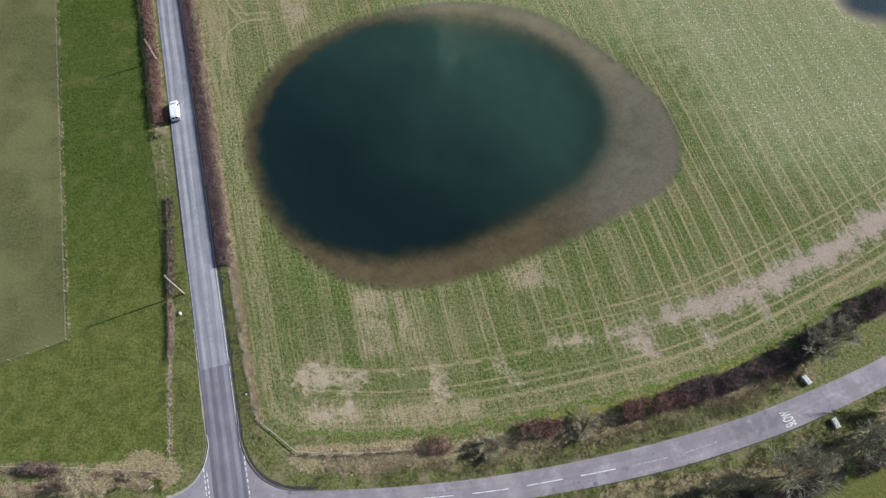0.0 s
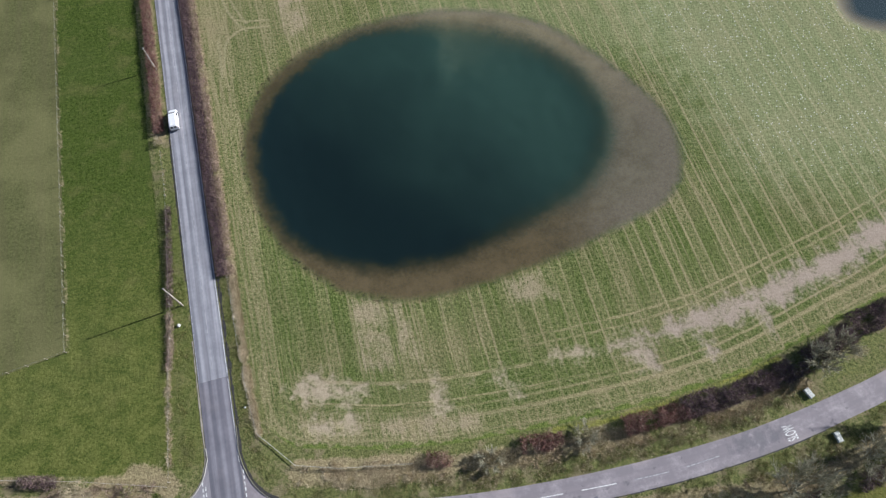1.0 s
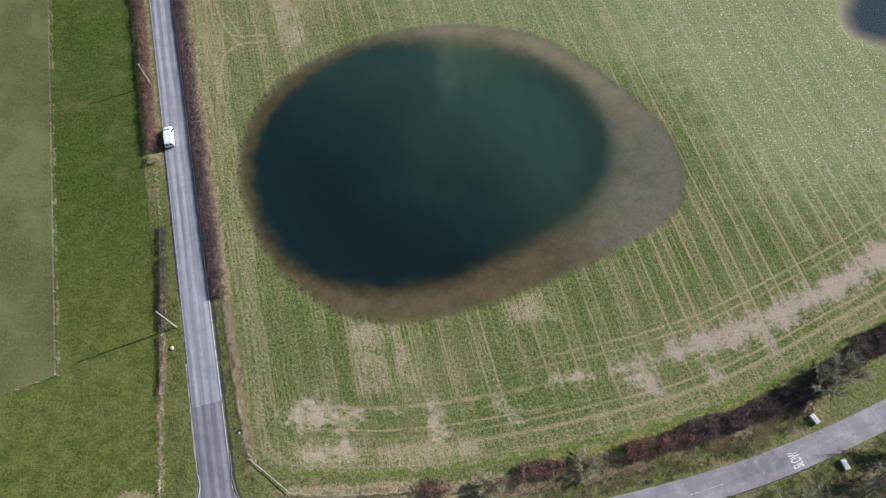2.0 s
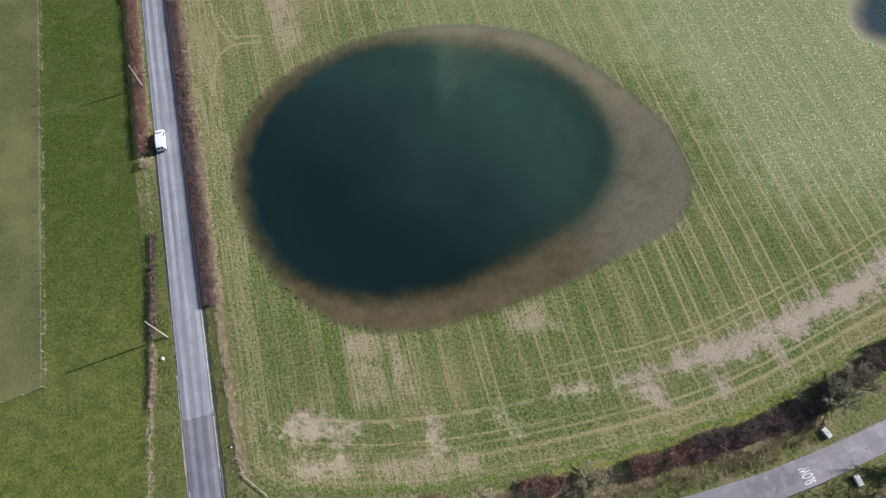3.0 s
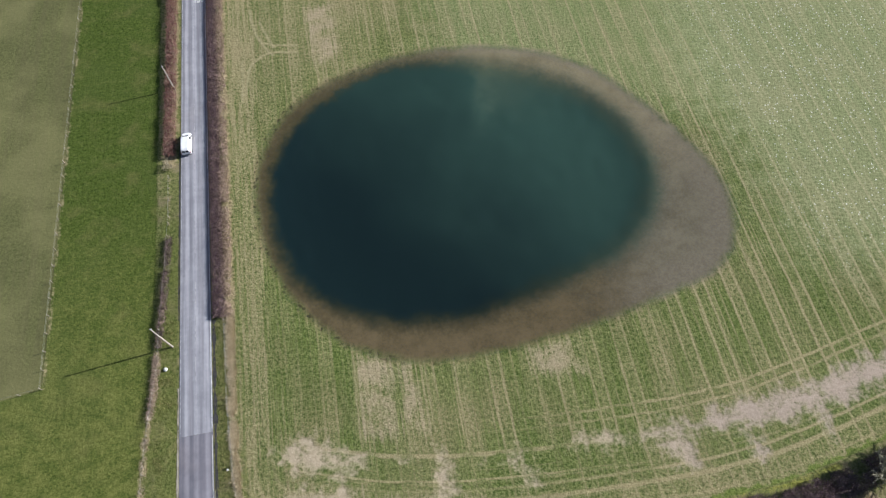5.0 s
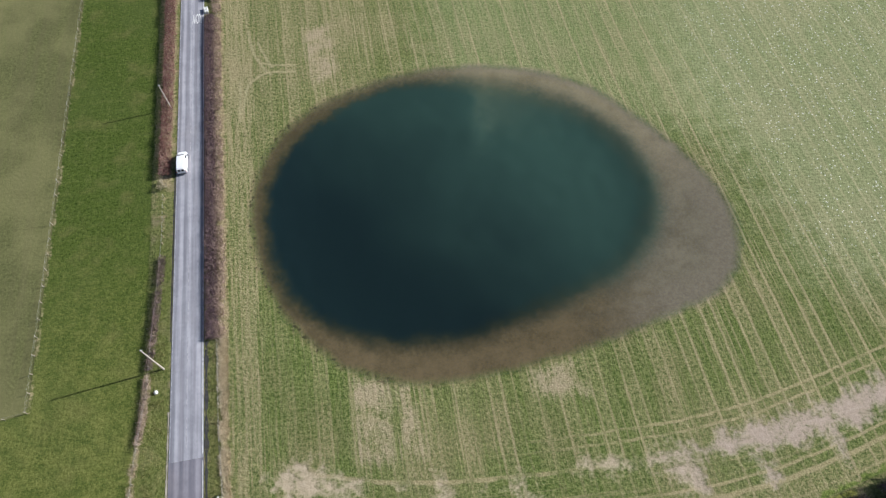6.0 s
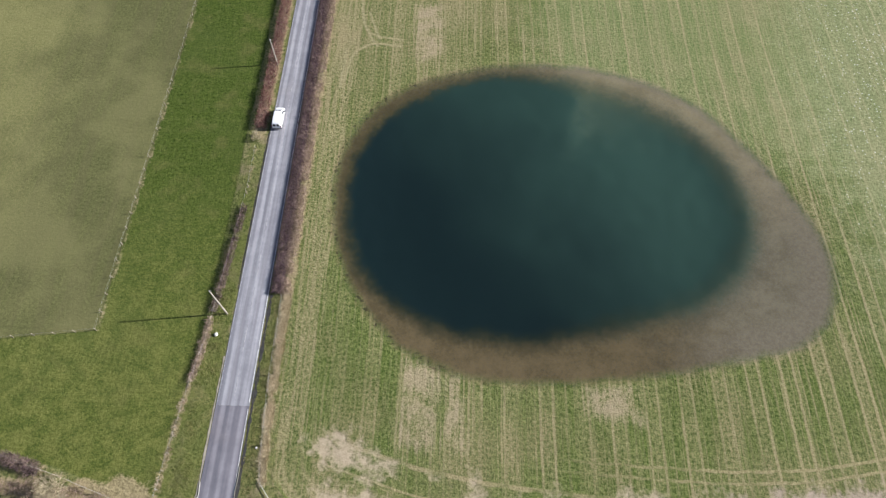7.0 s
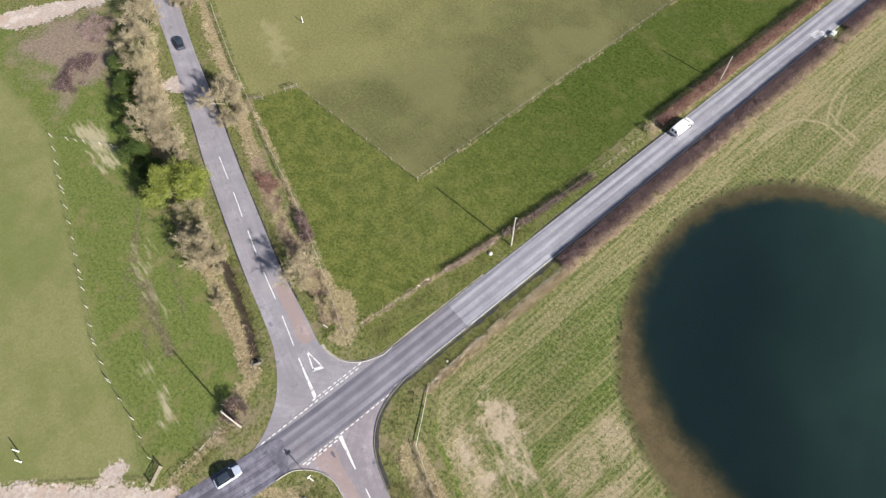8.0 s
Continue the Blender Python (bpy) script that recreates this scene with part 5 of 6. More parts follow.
hedge([(-42.6, -8.9), (-37.4, -9.2)], 1.4, 0.7, 60, M_TWIG_RED, "low brown bramble patch in dry grass", 23)
hedge([(-92.5, -20.5), (-89.5, -23.5), (-85.6, -28.4)], 2.8, 0.9, 45, M_TWIG_DARK, "low dark bramble patch in the rough ground", 24, (0.5, 1.2), 0.07)
hedge([(-101, -17), (-95, -13.6)], 3.6, 0.9, 34, M_TWIG_MAUVE, "low mauve bramble patch in the rough ground", 25, (0.5, 1.2), 0.07)
hedge([(-8.2, -34.4), (-6.2, -37.0)], 1.9, 2.3, 120, M_TWIG_DARK, "low bramble at the foot of the telegraph pole", 26)

tufts([(-2.0, 20), (-2.2, 8), (-3.4, -14)], 1.3, 30, M_GRASS, "rough_grass", "rough green verge grass beside the road", 31)
tufts([(7.0, 18.5), (7.1, 0), (7.4, -11), (9.5, -18), (14, -22.5)], 1.3, 34, M_GRASS, "rough_grass", "rough green verge grass beside the road", 32)
tufts([(8.5, 19), (8.5, -2), (9.1, -11.5)], 0.6, 260, M_STRAW_PALE, "dry_stalks", "pale dry stalks along the field fence", 33, (0.4, 0.9), 0.075)
tufts([(8.6, 19), (8.55, -2), (9.15, -11.5)], 0.45, 240, M_STRAW_PALE, "dry_stalks", "pale dry stalks along the field fence", 141, (0.3, 0.8), 0.075)
tufts([(14.5, -20), (24, -22.4), (34, -24.2)], 2.0, 130, M_STRAW_PALE, "dry_stalks", "pale dry stalks along the field fence", 34, (0.4, 0.9), 0.075)
tufts([(16, -23.3), (40, -28.2), (60, -30.2), (84, -30.6), (104, -29)], 2.0, 34, M_GRASS, "rough_grass", "rough green verge grass beside the lane", 35, (0.3, 0.8))
tufts([(34, -25), (60, -28), (84, -29), (104, -27.4)], 1.8, 52, M_STRAW, "dry_stalks", "pale dry stalks below the hedge", 36, (0.3, 0.9), 0.07)
tufts([(42, -28.8), (60, -30.4), (84, -30.8), (101, -29.4)], 1.5, 46, M_STRAW, "dry_stalks", "pale dry grass on the lane verge", 140, (0.3, 0.7), 0.06)
tufts([(45, -37.5), (65, -39), (86, -40), (104, -39), (118, -37)], 2.3, 34, M_GRASS, "rough_grass", "rough green grass on the bank of the lane", 37, (0.3, 0.8))
tufts([(70, -42), (86, -43.5), (104, -42)], 3.4, 40, M_STRAW, "dry_stalks", "pale dry stalks under the trees", 38, (0.3, 0.9), 0.07)
tufts([(-9, -16.2), (-16, -14.6), (-23, -13.4), (-34, -11), (-46, -7.8)], 1.5, 62, M_TWIG_PINK, "dry_stalks", "thick pale dry grass between the lane and the field fence", 39, (0.35, 0.8), 0.05)
tufts([(-46, -7.8), (-58, -4.2), (-70, -0.8), (-86, 4.2)], 1.3, 44, M_STRAW, "dry_stalks", "pale dry grass between the lane and the fence", 40, (0.35, 0.8), 0.05)
tufts([(-10, -18.2), (-20, -16.6), (-34, -13.2), (-50, -8.9), (-66, -4.4), (-90, 2.6)], 1.1, 34, M_GRASS, "rough_grass", "rough green verge grass beside the lane", 41)
tufts([(-10, -31), (-16, -29.2), (-26, -27.4), (-38, -25.2)], 1.6, 40, M_STRAW, "dry_stalks", "pale dry stalks along the ditch", 42, (0.3, 0.8), 0.07)
tufts([(-14, -26.9), (-24, -24.2), (-34, -21.6)], 0.6, 40, M_GRASS, "rough_grass", "green grass between ditch and lane", 43)
tufts([(-6.3, -13.8), (-5.5, -3.6), (-4.9, 3)], 0.5, 80, M_STRAW, "dry_stalks", "pale dry stalks along the roadside fence", 44, (0.3, 0.8), 0.07)
tufts([(-9.5, -17.2), (-7.5, -17.6)], 1.1, 110, M_LEAF, "green_weeds", "bright green nettles at the fence corner", 45, (0.2, 0.5), 0.12)
tufts([(-4.4, -48), (-5.4, -42), (-8, -35)], 1.6, 34, M_GRASS, "rough_grass", "rough grass on the roadside bank", 46)
tufts([(6.5, -36), (10, -33.5), (14, -33.5)], 1.8, 36, M_GRASS, "rough_grass", "rough grass on the corner between the roads", 47)
tufts([(-40, -23.6), (-60, -18.5), (-84, -11)], 2.4, 30, M_STRAW, "dry_stalks", "pale dry grass under the roadside trees", 48, (0.35, 0.9), 0.07)
tufts([(-20, -12), (-44, -5), (-58, -1.6)], 0.5, 50, M_STRAW, "dry_stalks", "pale dry stalks along the field fence", 49, (0.3, 0.8), 0.07)


# ---- trees ----
def tree(x, y, height, spread_m, seed, twig, label, leaves=None, leaf_count=0, stems=4, lean=(0, 0), dense=None):
    """A leafless tree of several stems that fork down to twigs; leaves: ivy or buds in clumps."""
    r = np.random.default_rng(seed)
    thing = tagged(new("tree"), label, "tree")
    thing.location = (x, y, 0)
    segs, tips = [], []
    coppiced = twig is M_TWIG_GREY

    def grow(p, d, length, radius, level):
        pieces = 3 if level < 2 else 2
        for k in range(pieces):
            d2 = d + r.normal(0, (0.07 if coppiced else 0.13) + 0.05 * level, 3)
            d2 /= np.linalg.norm(d2)
            q = p + d2 * length / pieces
            r1 = radius * (0.86 if level < 3 else 0.7)
            segs.append((level, p, q, radius, r1))
            p, d, radius = q, d2, r1
            if level < (2 if height < 3.3 and not coppiced else 3 if coppiced else 4) and (k > 0 or level > 0):
                for _ in range(2):
                    side = r.normal(0, 1, 3)
                    side -= d * (side @ d)
                    side /= np.linalg.norm(side) + 1e-9
                    nd = d * (r.uniform(0.8, 1.1) if coppiced else r.uniform(0.45, 0.8)) + side * r.uniform(0.35, 0.95) * (0.75 if coppiced else 1.0) + np.array([0, 0, 0.12])
                    grow(p, nd / np.linalg.norm(nd), length * r.uniform(0.5, 0.72), radius * r.uniform(0.45, 0.62), level + 1)
        tips.append((p, d, level))

    for k in range(stems):
        a = 2 * math.pi * (k + r.uniform(-0.3, 0.3)) / stems
        tilt = spread_m / height * r.uniform(0.5, 1.15)
        d = np.array([math.cos(a) * tilt + lean[0], math.sin(a) * tilt + lean[1], 1.0])
        grow(np.array([math.cos(a) * 0.25, math.sin(a) * 0.25, -0.1]), d / np.linalg.norm(d), height * r.uniform(0.42, 0.55) * (1.25 if coppiced else 1.0), height * (0.011 if coppiced else 0.017), 0)
    for k in range(stems):
        own = [s for s in segs if s[0] == 0][3 * k:3 * k + 3]
        v, f = tubes([s[1] for s in own], [s[2] for s in own], [s[3] for s in own], [s[4] for s in own], 6)
        part_np("trunk", v, f, M_BARK, thing)
    slim = 0.054 if coppiced and height > 4 else 0.038
    chosen = [s for s in segs if s[0] > 0]
    v, f = tubes([s[1] for s in chosen], [s[2] for s in chosen], [max(s[3] * 1.25, slim if s[0] < 3 else 0.026) for s in chosen], [max(s[4] * 1.1, slim * 0.7 if s[0] < 3 else 0.018) for s in chosen], 4)
    tagged(part_np("branchwork", v, f, M_LIMB if coppiced else twig, thing), kind="stuff")
    tp, td = np.array([t[0] for t in tips]), np.array([t[1] for t in tips])
    k = dense or (3 if twig is M_TWIG_TAN else 1)
    if coppiced and not leaves:
        some = r.random(len(tp)) < 0.3
        tp, td = tp[some], td[some]
    base = np.repeat(tp, k, 0) - np.repeat(td, k, 0) * r.uniform(0, 0.6, (len(tp) * k, 1))
    dirs = np.repeat(td, k, 0) + r.normal(0, 0.8, (len(tp) * k, 3)) + [0, 0, 0.1]
    v, f = blades(base, dirs, r.uniform(0.35, 1.0, len(base)), 0.03 if coppiced else 0.027)
    tagged(part_np("crown", v, f, twig, thing), kind="stuff")
    if leaves:
        pick = tp[r.integers(0, len(tp), leaf_count)] + r.normal(0, 0.42, (leaf_count, 3))
        v, f = blades(pick, r.normal(0, 1, (leaf_count, 3)) + [0, 0, 0.4], r.uniform(0.14, 0.28, leaf_count), 0.15)
        tagged(part_np("leafage", v, f, leaves, thing), kind="stuff")
    return thing


BARE_TAN = "bare spreading roadside tree with pale tan twigs"
BARE_GREY = "bare many-stemmed grey tree beside the lane"
tree(-92.5, -6.5, 7.0, 4.0, 51, M_TWIG_TAN, BARE_TAN)
tree(-86, -10.5, 6.0, 3.5, 64, M_TWIG_TAN, BARE_TAN)
tree(-79, -13.0, 6.5, 3.6, 52, M_TWIG_TAN, BARE_TAN, M_IVY, 700)
tree(-70.5, -15.6, 6.0, 3.4, 53, M_TWIG_TAN, BARE_TAN)
tree(-63.5, -18.8, 7.0, 4.2, 54, M_TWIG_TAN, BARE_TAN)
tree(-57, -19.3, 6.0, 3.6, 55, M_TWIG_TAN, BARE_TAN)
tree(-46.4, -21.6, 5.4, 3.2, 56, M_TWIG_GREY, "tree overgrown with yellow-green ivy leaves", M_IVY, 42000, 8)
tree(-41.6, -23.4, 4.0, 2.2, 57, M_TWIG_TAN, "small tree with a few yellow-green leaves", M_IVY, 900)
tree(-34.4, -24.6, 6.4, 4.0, 58, M_TWIG_TAN, BARE_TAN, M_IVY, 350, 5)
tree(-31.5, -25.0, 4.6, 2.8, 59, M_TWIG_TAN, BARE_TAN)
tree(-24, -27.8, 2.6, 1.8, 60, M_TWIG_TAN, "low bare bush on the ditch bank", stems=3)
tree(-61.5, -5.0, 6.4, 3.2, 61, M_TWIG_TAN, "bare tree with pale twigs on the lane verge", stems=4)
tree(-56.6, -5.6, 3.6, 2.2, 62, M_TWIG_TAN, "small bare tree on the lane verge", stems=3)
tree(-13.4, -15.4, 2.0, 1.6, 63, M_TWIG_TAN, "low bare bush in dry grass at the lane", M_IVY, 60, 3, dense=1)
tree(-19.6, -15.4, 6.0, 2.8, 65, M_TWIG_TAN, "slender bare tree in dry grass at the lane", stems=3, dense=2)
tree(-92, 2.6, 4.0, 2.6, 66, M_TWIG_TAN, "small bare tree on the lane verge", stems=3)
# shrubs added to darken the greenery where the trees' shadows fall
for hx, hy, hh, hs in ((-73, -20.6, 3.0, 91), (-67, -22.6, 2.6, 92), (-55.5, -24.2, 2.8, 93), (-50, -26.0, 2.4, 94), (-84, -15.5, 3.0, 95), (-61, -24.4, 3.0, 96), (-78, -18.4, 3.2, 97)):
    tree(hx, hy, hh, 3.0, hs, M_TWIG_TAN, "dense dark green shrub added for the shade under the trees", M_EVERGREEN, 9000, 5, dense=1)
tree(45.8, -26.2, 2.3, 2.4, 71, M_TWIG_GREY, "open bare thorn tree in the hedge row", stems=6)
tree(62.6, -26.6, 2.5, 2.6, 73, M_TWIG_GREY, "open bare thorn tree in the hedge row", stems=6)
tree(106.8, -25.6, 4.6, 3.0, 74, M_TWIG_GREY, BARE_GREY, stems=8)
tree(111.2, -24.0, 4.4, 3.0, 75, M_TWIG_GREY, BARE_GREY, stems=8)
tree(92.4, -43.8, 7.2, 4.2, 76, M_TWIG_GREY, BARE_GREY, stems=10)
tree(86.0, -44.6, 2.6, 2.4, 77, M_TWIG_GREY, "low bare grey-green bush on the lane bank", M_IVY, 200, 7)
tree(79.6, -42.6, 3.2, 3.0, 78, M_TWIG_GREY, "low bare grey-green bush on the lane bank", M_IVY, 250, 7)
tree(107.6, -42.4, 5.4, 3.4, 79, M_TWIG_GREY, BARE_GREY, stems=9)
tree(117.0, -39.6, 6.0, 3.6, 80, M_TWIG_GREY, BARE_GREY, M_IVY, 250, 8)
hedge([(81, -44.6), (89, -46), (97, -46)], 1.5, 0.9, 90, M_TWIG_PURPLE, "low dark bramble under the bare trees", 28)
hedge([(103.5, -45.6), (110, -44.8), (116, -42)], 1.4, 0.9, 90, M_TWIG_PURPLE, "low dark bramble under the bare trees", 29)


# ---- fences ----
def fence(line, label, spacing=3.0, tall=1.15, rails=0, wires=3, thick=0.09, rail_mat=None, tips=False):
    """Posts along a line with rails or wires between them."""
    thing = tagged(new("fence"), label, "fence")
    line = np.asarray(line, float)
    s = np.concatenate([[0], np.cumsum(np.hypot(*np.diff(line, axis=0).T))])
    n = max(1, round(s[-1] / spacing))
    t = np.unique(np.concatenate([np.linspace(0, s[-1], n + 1), s]).round(2))
    bm = bmesh.new()
    box(bm, 0, 0, tall / 2 - 0.1, thick, thick, tall + 0.2, 0, 0.012)
    me = bpy.data.meshes.new("post")
    bm.to_mesh(me)
    bm.free()
    me.materials.append(M_PALE if tips else M_POST)
    spots = [(np.interp(u, s, line[:, 0]), np.interp(u, s, line[:, 1])) for u in t]
    for k, (x, y) in enumerate(spots):
        ob = new("post", me)
        ob.parent = thing
        ob.matrix_basis = pose(x, y, 0, random.uniform(-3, 3), random.uniform(-3, 3), random.uniform(0, 90))
    for k in range(rails):
        h = tall * (0.94 - 0.36 * k)
        bm = bmesh.new()
        for (ax, ay), (bx, by) in zip(spots, spots[1:]):
            box(bm, (ax + bx) / 2, (ay + by) / 2, h, math.hypot(bx - ax, by - ay) + 0.04, 0.045, 0.1, math.atan2(by - ay, bx - ax))
        part("rail", bm, rail_mat or M_RAIL_OLD, thing)
    for k in range(wires):
        h = tall * (0.93 - 0.3 * k)
        p = np.array([(x, y, h) for x, y in spots])
        v, f = tubes(p[:-1], p[1:], np.full(len(p) - 1, 0.008), np.full(len(p) - 1, 0.008), 3)
        part_np("wire", v, f, M_WIRE, thing)
    return thing


fence([(-22.3, 138), (-22.3, 11.9)], "post and wire fence along the playing field", 3.2, 1.05, 0, 2)
fence([(-22.3, 11.9), (-39, 9.9), (-55.6, 8)], "post and wire fence along the playing field", 3.2, 1.05, 0, 2)
fence([(-55.6, 8), (-56.4, 5.6)], "short weathered rail fence beside a gap", 1.2, 1.2, 2, 0)
fence([(-57.2, 3.6), (-58.2, 1.6)], "two lone weathered fence posts", 2.0, 1.1, 0, 0)
fence([(-59.5, -1.2), (-57.4, 1.0)], "pale wooden rail barrier at the field gap", 1.5, 1.1, 3, 0)
fence([(-100, 11), (-83.8, 5.7), (-69.6, 1.5), (-59.5, -1.2), (-44.5, -5.1), (-33.2, -7.6), (-21.1, -11.1), (-7.0, -15.8)], "pale weathered rail fence between dry grass and field", 2.6, 1.15, 1, 2, rail_mat=M_POLE)
fence([(-2.1, 50), (-2.0, 41), (-2.4, 32.6), (-3.1, 21.5), (-3.6, 11.2), (-4.7, 3.6), (-5.4, -3.6), (-6.4, -15.2)], "low post and wire fence along the roadside", 2.6, 1.0, 0, 2)
fence([(7.6, 18.8), (7.7, 4), (8.2, -6), (8.8, -11.4)], "post and wire fence beside the crop field", 2.8, 0.9, 0, 3)
fence([(8.8, -11.4), (11.6, -14.8), (14.2, -18.1)], "pale single rail closing the field corner", 3.4, 0.4, 1, 0, rail_mat=M_WHITE)
fence([(14.2, -18.1), (21.2, -20.5), (33.2, -23.0)], "weathered rail fence along the field edge", 2.6, 0.95, 2, 0, rail_mat=M_PALE)
fence([(-76.3, -34.9), (-63.3, -38.4), (-43.5, -43.7), (-31.9, -46.9), (-24.4, -48.0), (-16.3, -47.9), (-9.5, -48.6)], "row of pale posts with wire along the pitch", 3.6, 1.3, 0, 2, 0.075, tips=True)
fence([(-76.3, -34.9), (-72, -31.8), (-66, -27), (-62, -25)], "row of pale posts with wire across the rough grass", 3.6, 1.2, 0, 2, 0.075, tips=True)
fence([(-5.2, -47.4), (-5.6, -43), (-6.6, -38.6)], "low weathered fence on the roadside bank", 2.2, 0.8, 0, 2)


def field_gate(x, y, rz, label):
    """A five-bar gate with two posts."""
    thing = tagged(new("field_gate"), label, "gate")
    thing.matrix_world = pose(x, y, 0, 0, 0, rz)
    for px in (-1.3, 1.3):
        bm = bmesh.new()
        box(bm, px, 0, 0.6, 0.16, 0.16, 1.4, 0, 0.015)
        part("gate_post", bm, M_POST, thing)
    for k in range(5):
        bm = bmesh.new()
        box(bm, 0, 0, 0.25 + 0.22 * k, 2.46, 0.05, 0.09)
        part("bar", bm, M_POST, thing)
    bm = bmesh.new()
    cone(bm, (-1.15, 0.04, 0.2), (1.15, 0.04, 1.12), 0.035, 0.035, 6)
    part("brace", bm, M_POST, thing)
    return thing


field_gate(-6.6, -49.0, 122, "weathered wooden five-bar gate at the yard entrance")


def slatted_box(x, y, rz, label):
    """A low white timber planter box with corner posts, side boards and slats across its top."""
    thing = tagged(new("planter_box"), label, "planter", "white planter boxes")
    thing.matrix_world = pose(x, y, 0, 0, 0, rz) @ Matrix.Diagonal((0.84, 0.8, 0.84, 1))
    for px in (-0.98, 0.98):
        for py in (-0.5, 0.5):
            bm = bmesh.new()
            box(bm, px, py, 0.34, 0.12, 0.12, 0.8, 0, 0.015)
            part("corner_post", bm, M_WHITE, thing)
    for k in range(3):
        for py in (-0.51, 0.51):
            bm = bmesh.new()
            box(bm, 0, py, 0.16 + 0.2 * k, 1.84, 0.04, 0.17, 0, 0.006)
            part("side_board", bm, M_WHITE, thing)
        for px in (-0.99, 0.99):
            bm = bmesh.new()
            box(bm, px, 0, 0.16 + 0.2 * k, 0.04, 0.88, 0.17, 0, 0.006)
            part("end_board", bm, M_WHITE, thing)
    for k in range(5):
        bm = bmesh.new()
        box(bm, 0, -0.44 + 0.22 * k, 0.7, 2.0, 0.16, 0.04, 0, 0.008)
        part("slat", bm, M_WHITE, thing)
    return thing


slatted_box(103.0, -29.9, 108, "low white slatted timber box on the lane verge")
slatted_box(104.2, -37.9, 93, "low white slatted timber box on the grass bank")
slatted_box(6.0, 100.4, 98, "low white slatted timber box beside the hedge")


# ---- poles and small roadside things ----
def telegraph_pole(x, y, tall, label, arm=0.0, stay=None, rake=(0.0, 0.0)):
    """A tapered wooden pole with cap, steps and insulators."""
    thing = tagged(new("telegraph_pole"), label, "pole", "telegraph poles")
    thing.matrix_world = pose(x, y, 0, rake[0], rake[1], 0)
    bm = bmesh.new()
    cone(bm, (0, 0, -0.3), (0, 0, tall), 0.15, 0.09, 12)
    part("shaft", bm, M_POLE, thing)
    bm = bmesh.new()
    cone(bm, (0, 0, tall), (0, 0, tall + 0.06), 0.11, 0.08, 12)
    part("cap", bm, M_STEEL, thing)
    for k in range(6):
        bm = bmesh.new()
        a = math.pi * (k % 2)
        cone(bm, (0, 0, 3.0 + 0.7 * k), (0.3 * math.cos(a), 0.3 * math.sin(a), 3.0 + 0.7 * k), 0.012, 0.012, 6)
        part("step", bm, M_STEEL, thing)
    for a in (0.3, -0.3):
        bm = bmesh.new()
        cone(bm, (a * 0.4, 0.14, tall - 0.35), (a * 0.4, 0.14, tall - 0.18), 0.05, 0.035, 8)
        part("insulator", bm, M_STONE, thing)
    if stay:
        v, f = tubes([(0, 0, tall - 0.4)], [stay], [0.012], [0.012], 4)
        part_np("stay_wire", v, f, M_WIRE, thing)
    return thing


telegraph_pole(-1.17, 15.4, 9.1, "tall weathered wooden telegraph pole on the verge")
telegraph_pole(-1.2, 72.1, 6.9, "weathered wooden telegraph pole in the hedge")
telegraph_pole(-4.9, -36.2, 9.0, "tall weathered wooden telegraph pole on the bank", stay=(-6.5, 0.6, 0.0))


def marker_stone(x, y, r, label):
    """A rounded pale boulder, uneven all round."""
    bm = bmesh.new()
    bmesh.ops.create_icosphere(bm, subdivisions=3, radius=r)
    for v in bm.verts:
        v.co *= 1 + 0.12 * noise.noise(v.co * 2.2 / r + Vector((x, y, 0)))
        v.co.z *= 0.75
    ob = part("boulder", bm, M_STONE)
    for p in ob.data.polygons:
        p.use_smooth = True
    ob.location = (x, y, r * 0.5)
    return tagged(ob, label, "boulder")


marker_stone(-2.25, 11.6, 0.34, "round white-painted boulder on the verge")
marker_stone(7.4, -6.3, 0.18, "small white stone on the grass verge")
marker_stone(12.2, -33.4, 0.26, "pale stone on the grass corner")
marker_stone(9.6, -34.6, 0.25, "pale stone on the grass corner")


def marker_board(x, y, rz, label):
    """A small white board sign on two legs."""
    thing = tagged(new("board_sign"), label, "sign")
    thing.matrix_world = pose(x, y, 0, 0, 0, rz)
    for px in (-0.3, 0.3):
        bm = bmesh.new()
        cone(bm, (px, 0, -0.1), (px, 0, 0.9), 0.03, 0.03, 8)
        part("leg", bm, M_STEEL, thing)
    bm = bmesh.new()
    box(bm, 0, -0.04, 0.75, 0.9, 0.03, 0.45, 0, 0.008)
    part("board", bm, M_WHITE, thing)
    return thing


marker_board(-9.6, -17.4, 20, "small white board sign in the weeds at the corner")


